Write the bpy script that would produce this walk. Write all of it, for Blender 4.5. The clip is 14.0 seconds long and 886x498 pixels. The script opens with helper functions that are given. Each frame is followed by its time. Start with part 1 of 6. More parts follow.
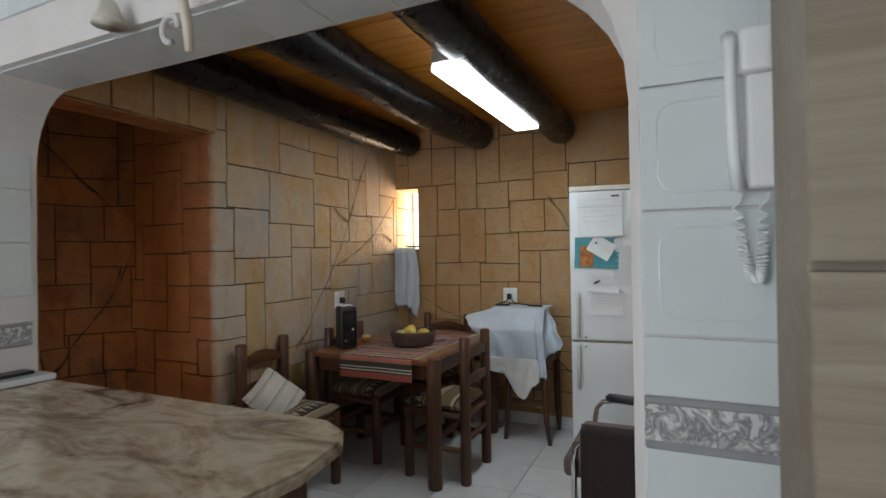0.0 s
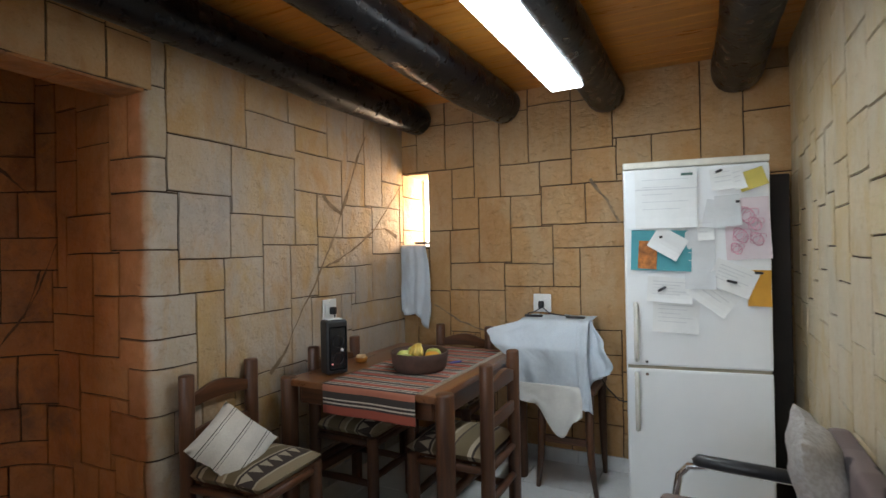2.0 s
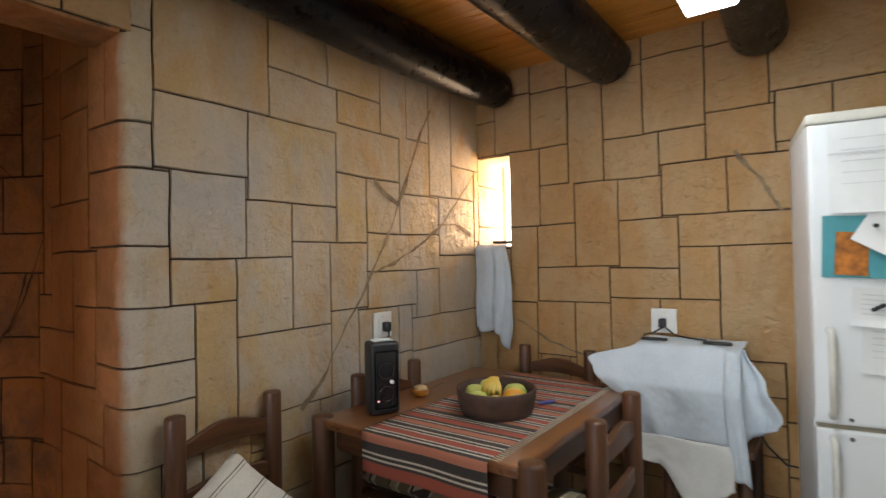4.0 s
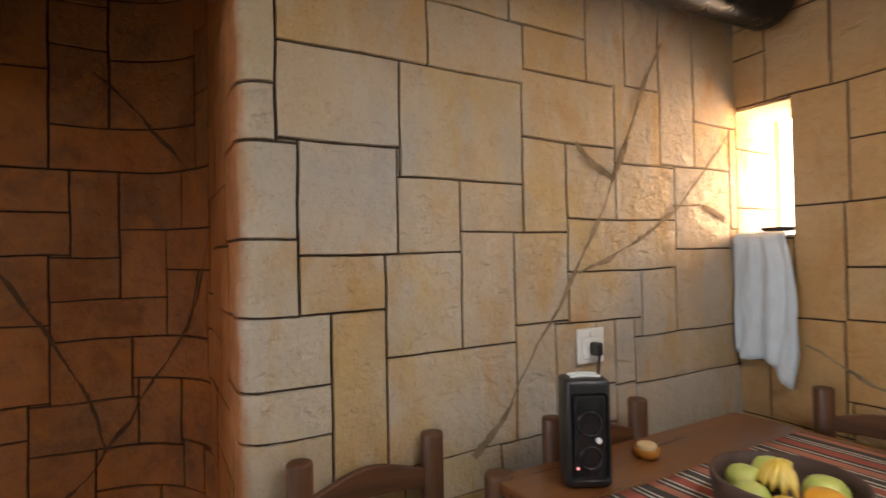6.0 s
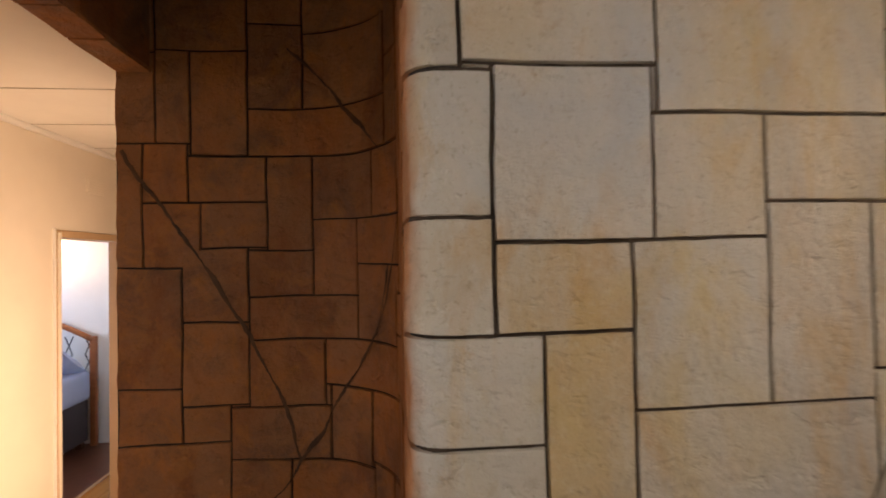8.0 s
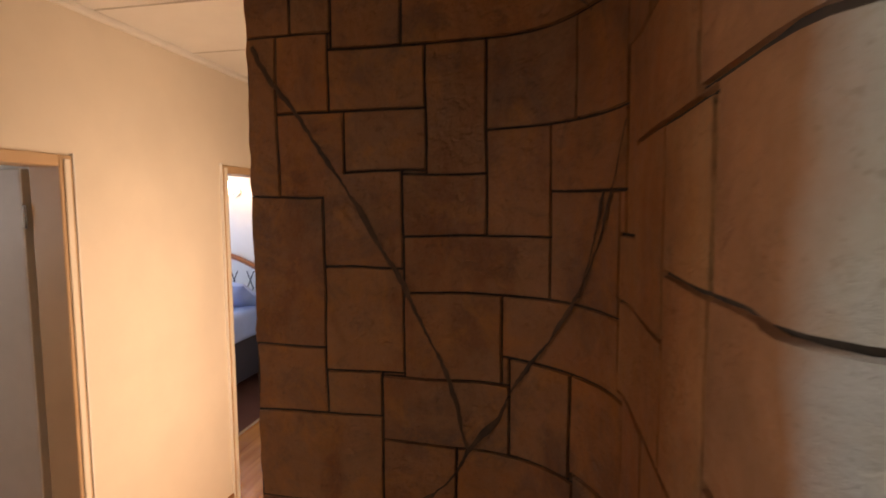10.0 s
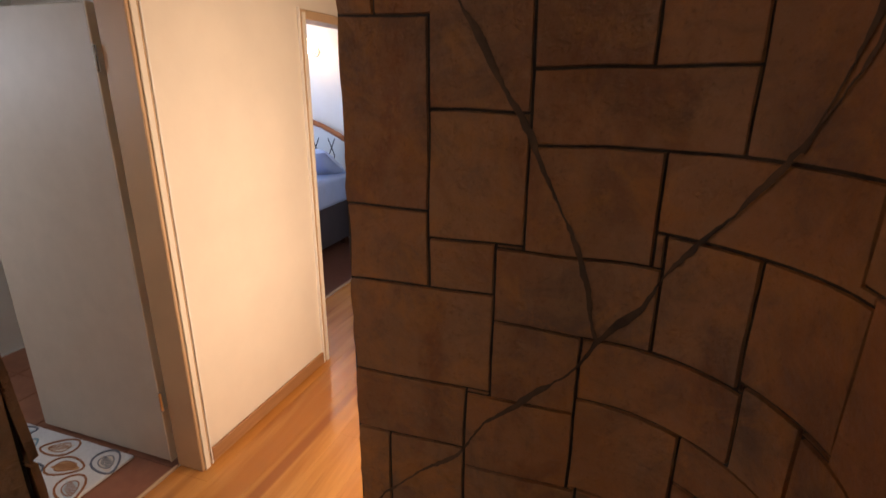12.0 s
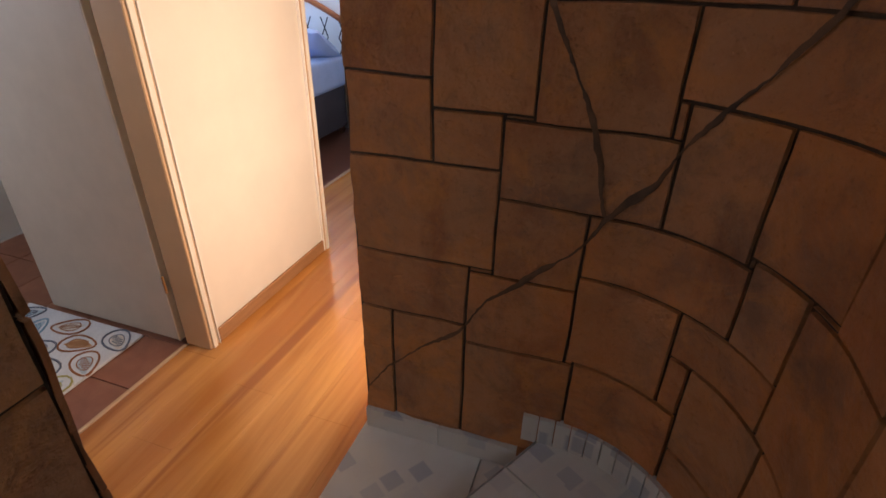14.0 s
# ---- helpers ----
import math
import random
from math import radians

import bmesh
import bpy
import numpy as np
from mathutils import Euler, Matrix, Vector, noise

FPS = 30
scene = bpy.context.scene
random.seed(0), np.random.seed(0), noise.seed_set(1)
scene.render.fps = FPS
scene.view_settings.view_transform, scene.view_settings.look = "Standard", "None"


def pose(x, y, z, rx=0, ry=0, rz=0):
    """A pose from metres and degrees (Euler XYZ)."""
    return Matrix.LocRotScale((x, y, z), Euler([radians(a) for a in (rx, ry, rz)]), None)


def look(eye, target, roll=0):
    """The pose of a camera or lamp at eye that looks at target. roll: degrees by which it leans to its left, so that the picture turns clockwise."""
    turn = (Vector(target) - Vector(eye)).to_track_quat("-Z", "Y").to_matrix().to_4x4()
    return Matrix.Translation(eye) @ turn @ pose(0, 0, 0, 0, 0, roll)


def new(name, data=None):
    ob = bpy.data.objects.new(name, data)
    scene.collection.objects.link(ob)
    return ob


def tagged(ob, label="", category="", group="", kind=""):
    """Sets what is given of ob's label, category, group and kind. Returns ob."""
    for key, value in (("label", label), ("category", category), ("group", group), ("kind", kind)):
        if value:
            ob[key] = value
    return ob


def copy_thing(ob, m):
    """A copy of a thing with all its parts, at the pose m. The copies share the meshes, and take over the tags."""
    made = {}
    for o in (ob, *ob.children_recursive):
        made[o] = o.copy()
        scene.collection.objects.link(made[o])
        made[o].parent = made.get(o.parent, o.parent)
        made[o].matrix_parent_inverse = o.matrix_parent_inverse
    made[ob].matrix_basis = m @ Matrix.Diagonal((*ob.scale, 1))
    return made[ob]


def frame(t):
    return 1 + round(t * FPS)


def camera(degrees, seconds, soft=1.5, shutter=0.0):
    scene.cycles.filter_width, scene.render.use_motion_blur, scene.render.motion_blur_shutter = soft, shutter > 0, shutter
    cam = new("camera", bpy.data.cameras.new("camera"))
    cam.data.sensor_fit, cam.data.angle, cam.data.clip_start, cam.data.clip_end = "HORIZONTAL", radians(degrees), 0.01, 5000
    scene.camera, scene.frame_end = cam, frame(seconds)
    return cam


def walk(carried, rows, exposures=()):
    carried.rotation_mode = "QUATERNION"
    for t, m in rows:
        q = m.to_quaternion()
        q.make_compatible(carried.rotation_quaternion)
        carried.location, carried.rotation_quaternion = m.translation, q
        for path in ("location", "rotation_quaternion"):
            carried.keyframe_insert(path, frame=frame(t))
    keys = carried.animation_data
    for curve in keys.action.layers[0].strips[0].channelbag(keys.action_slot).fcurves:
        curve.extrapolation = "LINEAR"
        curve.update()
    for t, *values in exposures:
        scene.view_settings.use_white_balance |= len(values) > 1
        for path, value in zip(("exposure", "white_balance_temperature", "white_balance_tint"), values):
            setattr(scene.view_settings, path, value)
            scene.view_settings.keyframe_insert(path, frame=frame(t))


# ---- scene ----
cam = camera(81.0, 14.0, 1.5, 0.5)
PATH = [
    (0, (-0.001, 0.002, 1.35), (-0.843, 1.816, 1.366), -0.9),
    (0.5, (-0.05, 0.193, 1.35), (-0.892, 2.008, 1.363), -1.0),
    (1, (-0.127, 0.383, 1.339), (-0.99, 2.188, 1.351), -1.0),
    (1.5, (-0.228, 0.547, 1.349), (-1.11, 2.342, 1.36), -1.1),
    (2, (-0.307, 0.715, 1.35), (-1.216, 2.497, 1.36), -1.1),
    (2.2, (-0.339, 0.785, 1.35), (-1.26, 2.56, 1.361), -1.1),
    (4.3, (-0.673, 1.45, 1.321), (-1.938, 2.999, 1.359), -1.2),
    (4.5, (-0.692, 1.515, 1.328), (-2.02, 3.01, 1.362), -1.3),
    (5, (-0.759, 1.64, 1.323), (-2.254, 2.968, 1.353), -1.2),
    (5.5, (-0.885, 1.759, 1.311), (-2.511, 2.922, 1.35), -1.2),
    (6, (-1.015, 1.852, 1.328), (-2.76, 2.83, 1.36), -1.1),
    (6.5, (-1.126, 1.9, 1.321), (-2.951, 2.718, 1.355), -1.1),
    (7, (-1.251, 1.959, 1.333), (-3.159, 2.559, 1.368), -1.0),
    (7.5, (-1.342, 2.0, 1.325), (-3.304, 2.387, 1.361), -1.0),
    (8, (-1.492, 2.002, 1.314), (-3.481, 2.204, 1.351), -1.0),
    (8.5, (-1.644, 1.981, 1.316), (-3.643, 2.034, 1.348), -1.1),
    (9, (-1.779, 1.947, 1.299), (-3.776, 1.844, 1.319), -1.1),
    (9.2, (-1.837, 1.935, 1.295), (-3.83, 1.769, 1.292), -1.1),
    (11.3, (-2.162, 1.774, 1.205), (-4.013, 1.165, 0.754), -0.0),
    (11.5, (-2.19, 1.756, 1.195), (-4.025, 1.135, 0.697), 0.0),
    (12, (-2.23, 1.718, 1.175), (-4.026, 1.091, 0.559), 0.3),
    (12.5, (-2.243, 1.704, 1.159), (-4.007, 1.102, 0.432), 0.4),
    (13, (-2.251, 1.699, 1.141), (-3.978, 1.12, 0.316), 0.5),
    (13.5, (-2.249, 1.699, 1.123), (-3.941, 1.13, 0.222), 0.9),
    (14, (-2.251, 1.698, 1.115), (-3.902, 1.134, 0.137), 1.1),
]
walk(cam, [(t, look(eye, target, roll)) for t, eye, target, roll in PATH],
     [(0.0, -0.45, 6500, 13), (0.8, -0.38, 6500, 13), (1.5, -0.22, 6450, 13), (2.2, 0.06, 6400, 12), (4.5, 0.16, 6950, 15), (5.5, 0.36, 7250, 18), (7.5, 0.42, 7000, 18),
      (9.0, 0.0, 7050, 19), (11.5, -0.10, 6350, 15), (14.0, 0.14, 5650, 14)])

# ---- world and lights ----
world = bpy.data.worlds.new("world")
scene.world = world
world.use_nodes = True
_wn = world.node_tree.nodes
_sky = _wn.new("ShaderNodeTexSky")
_sky.sky_type = "NISHITA"
_sky.sun_disc = False
_sky.sun_elevation, _sky.sun_rotation = radians(42), radians(200)
_bg = [n for n in _wn if n.type == "BACKGROUND"][0]
_bg.inputs["Strength"].default_value = 0.12
world.node_tree.links.new(_sky.outputs[0], _bg.inputs["Color"])
scene.view_settings.exposure = 0.0


def area_lamp(name, eye, target, w, h, watts, rgb):
    data = bpy.data.lights.new(name, "AREA")
    data.shape, data.size, data.size_y, data.energy, data.color = "RECTANGLE", w, h, watts, rgb
    ob = new(name, data)
    ob.matrix_world = look(eye, target)
    return ob


def point_lamp(name, at, watts, rgb, r=0.05):
    data = bpy.data.lights.new(name, "POINT")
    data.energy, data.color, data.shadow_soft_size = watts, rgb, r
    ob = new(name, data)
    ob.location = at
    return ob


COOL, WARM = (0.64, 0.83, 1.0), (1.0, 0.55, 0.2)
area_lamp("kitchen_window_daylight", (-1.3, -2.25, 1.5), (-1.3, 0, 1.3), 1.7, 1.0, 34, COOL)
area_lamp("slit_window_daylight", (-1.86, 4.85, 1.55), (-2.3, 3.6, 1.6), 0.8, 0.9, 128, (1.0, 0.68, 0.37))
area_lamp("tube_light", (-0.92, 2.74, 2.142), (-0.92, 2.74, 0), 0.1, 1.2, 8, (0.82, 0.96, 1.0))
# Added warm area lamp for the hall; its true source is unseen.
area_lamp("hall_added_light", (-4.08, 1.15, 0.55), (-4.08, 0, 0.5), 0.76, 1.8, 24, (1.0, 0.67, 0.41))
point_lamp("sconce_bulb", (-6.75, -1.19, 1.43), 5, (1.0, 0.62, 0.3), 0.04)
area_lamp("bedroom_window_daylight", (-6.1, -2.6, 1.3), (-6.1, -1, 0.4), 1.2, 1.0, 32, (0.56, 0.74, 1.0))
# Unseen fill lamp added to brighten the bathroom; no window stands there.
area_lamp("bathroom_fill", (-2.9, -1.75, 1.3), (-3.1, 0, 0.2), 0.6, 0.5, 9, (0.9, 0.95, 1.0))

# ---- materials ----


class Mat:
    """A node material built step by step."""

    def __init__(self, name, rough=0.6, metal=0.0):
        self.m = bpy.data.materials.new(name)
        self.m.use_nodes = True
        self.t = self.m.node_tree
        self.b = [n for n in self.t.nodes if n.type == "BSDF_PRINCIPLED"][0]
        self.b.inputs["Roughness"].default_value = rough
        self.b.inputs["Metallic"].default_value = metal
        self.xyz = self.n("ShaderNodeTexCoord").outputs["Object"]

    def n(self, kind):
        return self.t.nodes.new(kind)

    def to(self, a, b):
        self.t.links.new(a, b)

    def scaled(self, sx, sy, sz, rz=0.0):
        mp = self.n("ShaderNodeMapping")
        mp.inputs["Scale"].default_value = (sx, sy, sz)
        mp.inputs["Rotation"].default_value = (0, 0, rz)
        self.to(self.xyz, mp.inputs["Vector"])
        return mp.outputs[0]

    def noise(self, scale, detail=6.0, rough=0.55, vec=None, distort=0.0):
        x = self.n("ShaderNodeTexNoise")
        x.inputs["Scale"].default_value, x.inputs["Detail"].default_value = scale, detail
        x.inputs["Roughness"].default_value, x.inputs["Distortion"].default_value = rough, distort
        self.to(vec or self.xyz, x.inputs["Vector"])
        return x.outputs["Fac"]

    def ramp(self, fac, *stops):
        r = self.n("ShaderNodeValToRGB")
        e = r.color_ramp.elements
        while len(e) < len(stops):
            e.new(0.5)
        for k, (p, c) in zip(e, stops):
            k.position, k.color = p, (*c, 1) if len(c) == 3 else c
        self.to(fac, r.inputs[0])
        return r.outputs[0]

    def grey(self, fac, lo, hi, a=0.0, b=1.0):
        return self.ramp(fac, (lo, (a, a, a)), (hi, (b, b, b)))

    def mix(self, fac, a, b, how="MIX"):
        x = self.n("ShaderNodeMix")
        x.data_type, x.blend_type = "RGBA", how
        for v, k in ((fac, 0), (a, 6), (b, 7)):
            if isinstance(v, (int, float)):
                x.inputs[k].default_value = v
            elif isinstance(v, tuple):
                x.inputs[k].default_value = (*v, 1)
            else:
                self.to(v, x.inputs[k])
        return x.outputs[2]

    def chance(self):
        return self.n("ShaderNodeObjectInfo").outputs["Random"]

    def color(self, c):
        if isinstance(c, tuple):
            self.b.inputs["Base Color"].default_value = (*c, 1)
        else:
            self.to(c, self.b.inputs["Base Color"])
        return self

    def rough(self, r):
        self.to(r, self.b.inputs["Roughness"])
        return self

    def bump(self, h, strength=0.3, dist=0.01):
        x = self.n("ShaderNodeBump")
        x.inputs["Strength"].default_value, x.inputs["Distance"].default_value = strength, dist
        self.to(h, x.inputs["Height"])
        self.to(x.outputs[0], self.b.inputs["Normal"])
        return self


def stone_mat(name, tones, pale, deep, pale_amount=0.8, stain=0.0, cool=0.0, turn=None):
    """Painted cast stone: a tone of its own for each stone, pale and deep washes, pits and grit."""
    k = Mat(name, 0.75)
    base = k.ramp(k.chance(), *[(i / max(1, len(tones) - 1), c) for i, c in enumerate(tones)])
    wash = k.scaled(1, 1, 0.45)
    c = k.mix(k.grey(k.noise(4.2, 5, 0.55, wash, 0.5), 0.42, 0.62, 0, pale_amount), base, pale)
    c = k.mix(k.grey(k.noise(6.0, 5, 0.6, wash, 0.6), 0.52, 0.70, 0, 0.65), c, deep)
    c = k.mix(k.grey(k.noise(3.1, 4, 0.5, wash, 0.3), 0.56, 0.70, 0, 0.3), c, tuple(v * 0.62 for v in pale))
    c = k.mix(k.grey(k.noise(30, 9, 0.75), 0.58, 0.72, 0, 0.4), c, tuple(v * 0.5 for v in deep))
    c = k.mix(k.grey(k.noise(75, 5, 0.7), 0.52, 0.75, 0, 0.3), c, tuple(min(0.7, v * 1.25) for v in pale))
    c = k.mix(k.grey(k.noise(15, 10, 0.78, None, 0.5), 0.57, 0.69, 0, 0.4), c, tuple(v * 0.8 for v in deep))
    if stain:
        c = k.mix(k.grey(k.noise(3.4, 8, 0.68, None, 0.8), 0.50, 0.68, 0, stain), c, (0.085, 0.062, 0.048))
        c = k.mix(k.grey(k.noise(6.5, 7, 0.66, None, 0.9), 0.50, 0.64, 0, stain), c, (0.50, 0.195, 0.036))
        c = k.mix(k.grey(k.noise(9.0, 6, 0.7, None, 1.1), 0.54, 0.70, 0, stain * 0.8), c, (0.13, 0.072, 0.034))
    if cool:
        c = k.mix(k.grey(k.noise(2.3, 6, 0.6, wash, 0.9), 0.50, 0.66, 0, cool), c, (0.37, 0.355, 0.345))
        c = k.mix(k.grey(k.noise(2.9, 6, 0.6, k.scaled(1, 1, 0.7), 0.7), 0.55, 0.68, 0, cool), c, (0.50, 0.33, 0.12))
    # Warm light of the return side, blended in as orange towards low x.
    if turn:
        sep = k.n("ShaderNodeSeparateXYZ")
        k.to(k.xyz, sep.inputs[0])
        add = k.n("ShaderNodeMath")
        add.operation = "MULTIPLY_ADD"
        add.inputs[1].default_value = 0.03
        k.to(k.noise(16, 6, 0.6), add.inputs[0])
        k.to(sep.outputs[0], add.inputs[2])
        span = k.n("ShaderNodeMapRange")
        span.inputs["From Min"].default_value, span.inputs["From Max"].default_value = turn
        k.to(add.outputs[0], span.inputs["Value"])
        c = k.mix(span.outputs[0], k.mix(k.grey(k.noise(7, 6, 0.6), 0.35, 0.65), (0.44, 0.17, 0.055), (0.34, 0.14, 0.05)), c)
    pits = k.grey(k.noise(110, 3, 0.5), 0.62, 0.70)
    c = k.mix(k.mix(0.78, pits, (0, 0, 0)), c, tuple(v * 0.35 for v in deep))
    k.color(c)
    k.rough(k.grey(k.noise(14, 5), 0.3, 0.75, 0.55, 0.9))
    h = k.mix(0.5, k.noise(42, 10, 0.7), k.grey(k.noise(17, 7, 0.6), 0.36, 0.66))
    h = k.mix(0.28, h, k.grey(k.noise(16, 4, 0.55, k.scaled(1, 1, 1.5), 0.2), 0.28, 0.44))
    return k.bump(h, 0.75, 0.016).m


M_STONE = stone_mat("painted_stone", ((0.49, 0.325, 0.15), (0.50, 0.37, 0.235), (0.49, 0.305, 0.11), (0.50, 0.415, 0.32), (0.47, 0.29, 0.125), (0.49, 0.36, 0.20)), (0.50, 0.425, 0.345), (0.46, 0.25, 0.075), 0.8, 0.0, 0.6)
# Arris: pale stone running by x into the return face's warm-light orange.
M_STONE_ARRIS = stone_mat("arris_lit_blend_stone", ((0.50, 0.37, 0.235), (0.50, 0.415, 0.32), (0.49, 0.36, 0.20)), (0.50, 0.425, 0.345), (0.46, 0.25, 0.075), 0.8, 0.0, 0.5, (-2.335, -2.300))
M_STONE_YELLOW = stone_mat("yellow_stone", ((0.62, 0.47, 0.25), (0.63, 0.50, 0.31), (0.60, 0.44, 0.22), (0.63, 0.51, 0.34)), (0.64, 0.56, 0.43), (0.52, 0.37, 0.16))
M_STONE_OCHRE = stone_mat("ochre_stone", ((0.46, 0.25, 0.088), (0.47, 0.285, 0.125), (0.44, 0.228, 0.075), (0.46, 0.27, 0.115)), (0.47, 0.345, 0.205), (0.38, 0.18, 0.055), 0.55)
# Passage stone: low warm light is put into these dark orange-brown tones.
M_STONE_DIM = stone_mat("dim_passage_stone", ((0.41, 0.150, 0.037), (0.36, 0.162, 0.060), (0.44, 0.152, 0.033), (0.29, 0.125, 0.046), (0.43, 0.184, 0.058)), (0.34, 0.180, 0.080), (0.23, 0.072, 0.018), 0.45, 0.55)
# Terracotta paint on the pier; on the return face, warm light as colour.
M_STONE_RED = stone_mat("terracotta_warm_lit_stone", ((0.45, 0.17, 0.05), (0.48, 0.20, 0.06), (0.42, 0.15, 0.045)), (0.46, 0.25, 0.10), (0.32, 0.11, 0.03), 0.45, 0.3)


def mortar():
    k = Mat("dark_joint", 0.9)
    k.color(k.ramp(k.noise(20, 5), (0.3, (0.026, 0.014, 0.007)), (0.7, (0.075, 0.042, 0.02))))
    return k.bump(k.noise(60, 4), 0.4, 0.005).m


M_JOINT = mortar()


def vein(name, a, b):
    k = Mat(name, 0.85)
    k.color(k.ramp(k.noise(14, 6), (0.3, a), (0.7, b)))
    return k.bump(k.noise(50, 4), 0.5, 0.006).m


M_VEIN = vein("vein_paint", (0.11, 0.074, 0.045), (0.33, 0.23, 0.135))
M_VEIN_DARK = vein("dark_vein_paint", (0.048, 0.027, 0.015), (0.15, 0.074, 0.032))


def plain(name, c, rough=0.5, metal=0.0, vary=0.12, scale=9.0, bump=0.08, fine=70.0):
    k = Mat(name, rough, metal)
    dark = tuple(v * (1 - vary) for v in c)
    light = tuple(min(1, v * (1 + vary)) for v in c)
    k.color(k.ramp(k.noise(scale, 6, 0.6), (0.3, dark), (0.7, light)))
    if bump:
        k.bump(k.noise(fine, 5), bump, 0.004)
    return k.m


def wood(name, a, b, rough=0.4, axis="z", scale=1.0, gloss=0.0):
    k = Mat(name, rough)
    s = {"x": (1.5, 22, 22), "y": (22, 1.5, 22), "z": (22, 22, 1.5)}[axis]
    grain = k.noise(1.0 * scale, 7, 0.62, k.scaled(*s), 1.2)
    fine = k.noise(5.0 * scale, 4, 0.6, k.scaled(*s))
    c = k.mix(k.grey(grain, 0.35, 0.68), a, b)
    c = k.mix(k.grey(fine, 0.5, 0.8, 0, 0.35), c, tuple(v * 0.55 for v in a))
    k.color(c)
    k.rough(k.grey(grain, 0.2, 0.8, rough - 0.08, rough + 0.12))
    k.b.inputs["Coat Weight"].default_value = gloss
    k.b.inputs["Coat Roughness"].default_value = 0.18
    return k.bump(fine, 0.12, 0.003).m


M_DARKWOOD_Z = wood("dark_stained_wood_upright", (0.055, 0.020, 0.008), (0.125, 0.046, 0.016), 0.45, "z", 1, 0.12)
M_DARKWOOD_X = wood("dark_stained_wood_cross", (0.060, 0.021, 0.008), (0.135, 0.050, 0.017), 0.44, "x", 1, 0.12)
M_DARKWOOD_Y = wood("dark_stained_wood_long", (0.060, 0.021, 0.008), (0.135, 0.050, 0.017), 0.44, "y", 1, 0.12)
M_TABLETOP = wood("table_top_wood", (0.14, 0.050, 0.016), (0.25, 0.095, 0.03), 0.3, "y", 0.8, 0.5)


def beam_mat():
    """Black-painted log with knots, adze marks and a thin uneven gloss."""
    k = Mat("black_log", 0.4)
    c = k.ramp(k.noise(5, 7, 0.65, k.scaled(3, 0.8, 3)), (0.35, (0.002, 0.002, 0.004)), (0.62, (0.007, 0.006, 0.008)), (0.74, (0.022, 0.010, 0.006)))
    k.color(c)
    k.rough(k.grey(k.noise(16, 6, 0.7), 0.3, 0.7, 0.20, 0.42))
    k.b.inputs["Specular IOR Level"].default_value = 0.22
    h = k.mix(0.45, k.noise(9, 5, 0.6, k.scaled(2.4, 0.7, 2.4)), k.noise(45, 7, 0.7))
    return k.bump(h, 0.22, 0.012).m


M_BEAM = beam_mat()
M_PINE = wood("varnished_pine", (0.52, 0.19, 0.022), (0.70, 0.30, 0.052), 0.3, "x", 0.7, 0.35)
M_WHITE = plain("white_paint", (0.78, 0.77, 0.74), 0.55, vary=0.04, scale=3)
M_CREAM = plain("cream_paint", (0.74, 0.68, 0.58), 0.5, vary=0.05, scale=2.5, bump=0.12, fine=35)
M_GLAZE = plain("white_glazed_tile", (0.64, 0.67, 0.66), 0.09, vary=0.03, scale=4, bump=0.05, fine=9)
M_GROUT = plain("grout", (0.55, 0.53, 0.50), 0.85, vary=0.1, scale=20)
M_FRIDGE = plain("fridge_enamel", (0.83, 0.86, 0.88), 0.3, vary=0.03, scale=3, bump=0.03, fine=160)
M_RUBBER = plain("black_plastic", (0.016, 0.016, 0.018), 0.4, vary=0.2)
M_CHROME = plain("chrome", (0.75, 0.75, 0.76), 0.16, 1.0, vary=0.04, bump=0)
M_PLASTIC = plain("white_plastic", (0.80, 0.80, 0.78), 0.35, vary=0.03, bump=0)


def floor_tile_mat(name, a, b, rough=0.25):
    k = Mat(name, rough)
    c = k.mix(k.grey(k.noise(5, 7, 0.65, None, 0.8), 0.4, 0.65), a, b)
    c = k.mix(k.grey(k.noise(30, 6, 0.7), 0.55, 0.75, 0, 0.5), c, tuple(v * 0.72 for v in a))
    c = k.mix(k.grey(k.chance(), 0, 1, 0, 0.15), c, tuple(v * 0.85 for v in a))
    k.color(c)
    return k.bump(k.noise(12, 4), 0.04, 0.003).m


M_FLOORTILE = floor_tile_mat("marbled_floor_tile", (0.74, 0.75, 0.75), (0.83, 0.84, 0.84))


def step_tile_mat():
    k = Mat("mosaic_print_tile", 0.3)
    v = k.n("ShaderNodeTexVoronoi")
    v.distance, v.inputs["Scale"].default_value, v.inputs["Randomness"].default_value = "CHEBYCHEV", 13.0, 0.55
    k.to(k.scaled(1, 1, 1, 0.6), v.inputs["Vector"])
    sep = k.n("ShaderNodeSeparateColor")
    k.to(v.outputs["Color"], sep.inputs[0])
    c = k.ramp(sep.outputs[0], (0.25, (0.52, 0.50, 0.47)), (0.55, (0.46, 0.45, 0.44)), (0.85, (0.33, 0.33, 0.36)))
    c = k.mix(k.grey(v.outputs["Distance"], 0.30, 0.36), c, (0.52, 0.50, 0.46))
    c = k.mix(k.grey(k.noise(9, 6), 0.45, 0.7, 0, 0.4), c, (0.45, 0.41, 0.36))
    return k.color(c).m


M_STEPTILE = step_tile_mat()


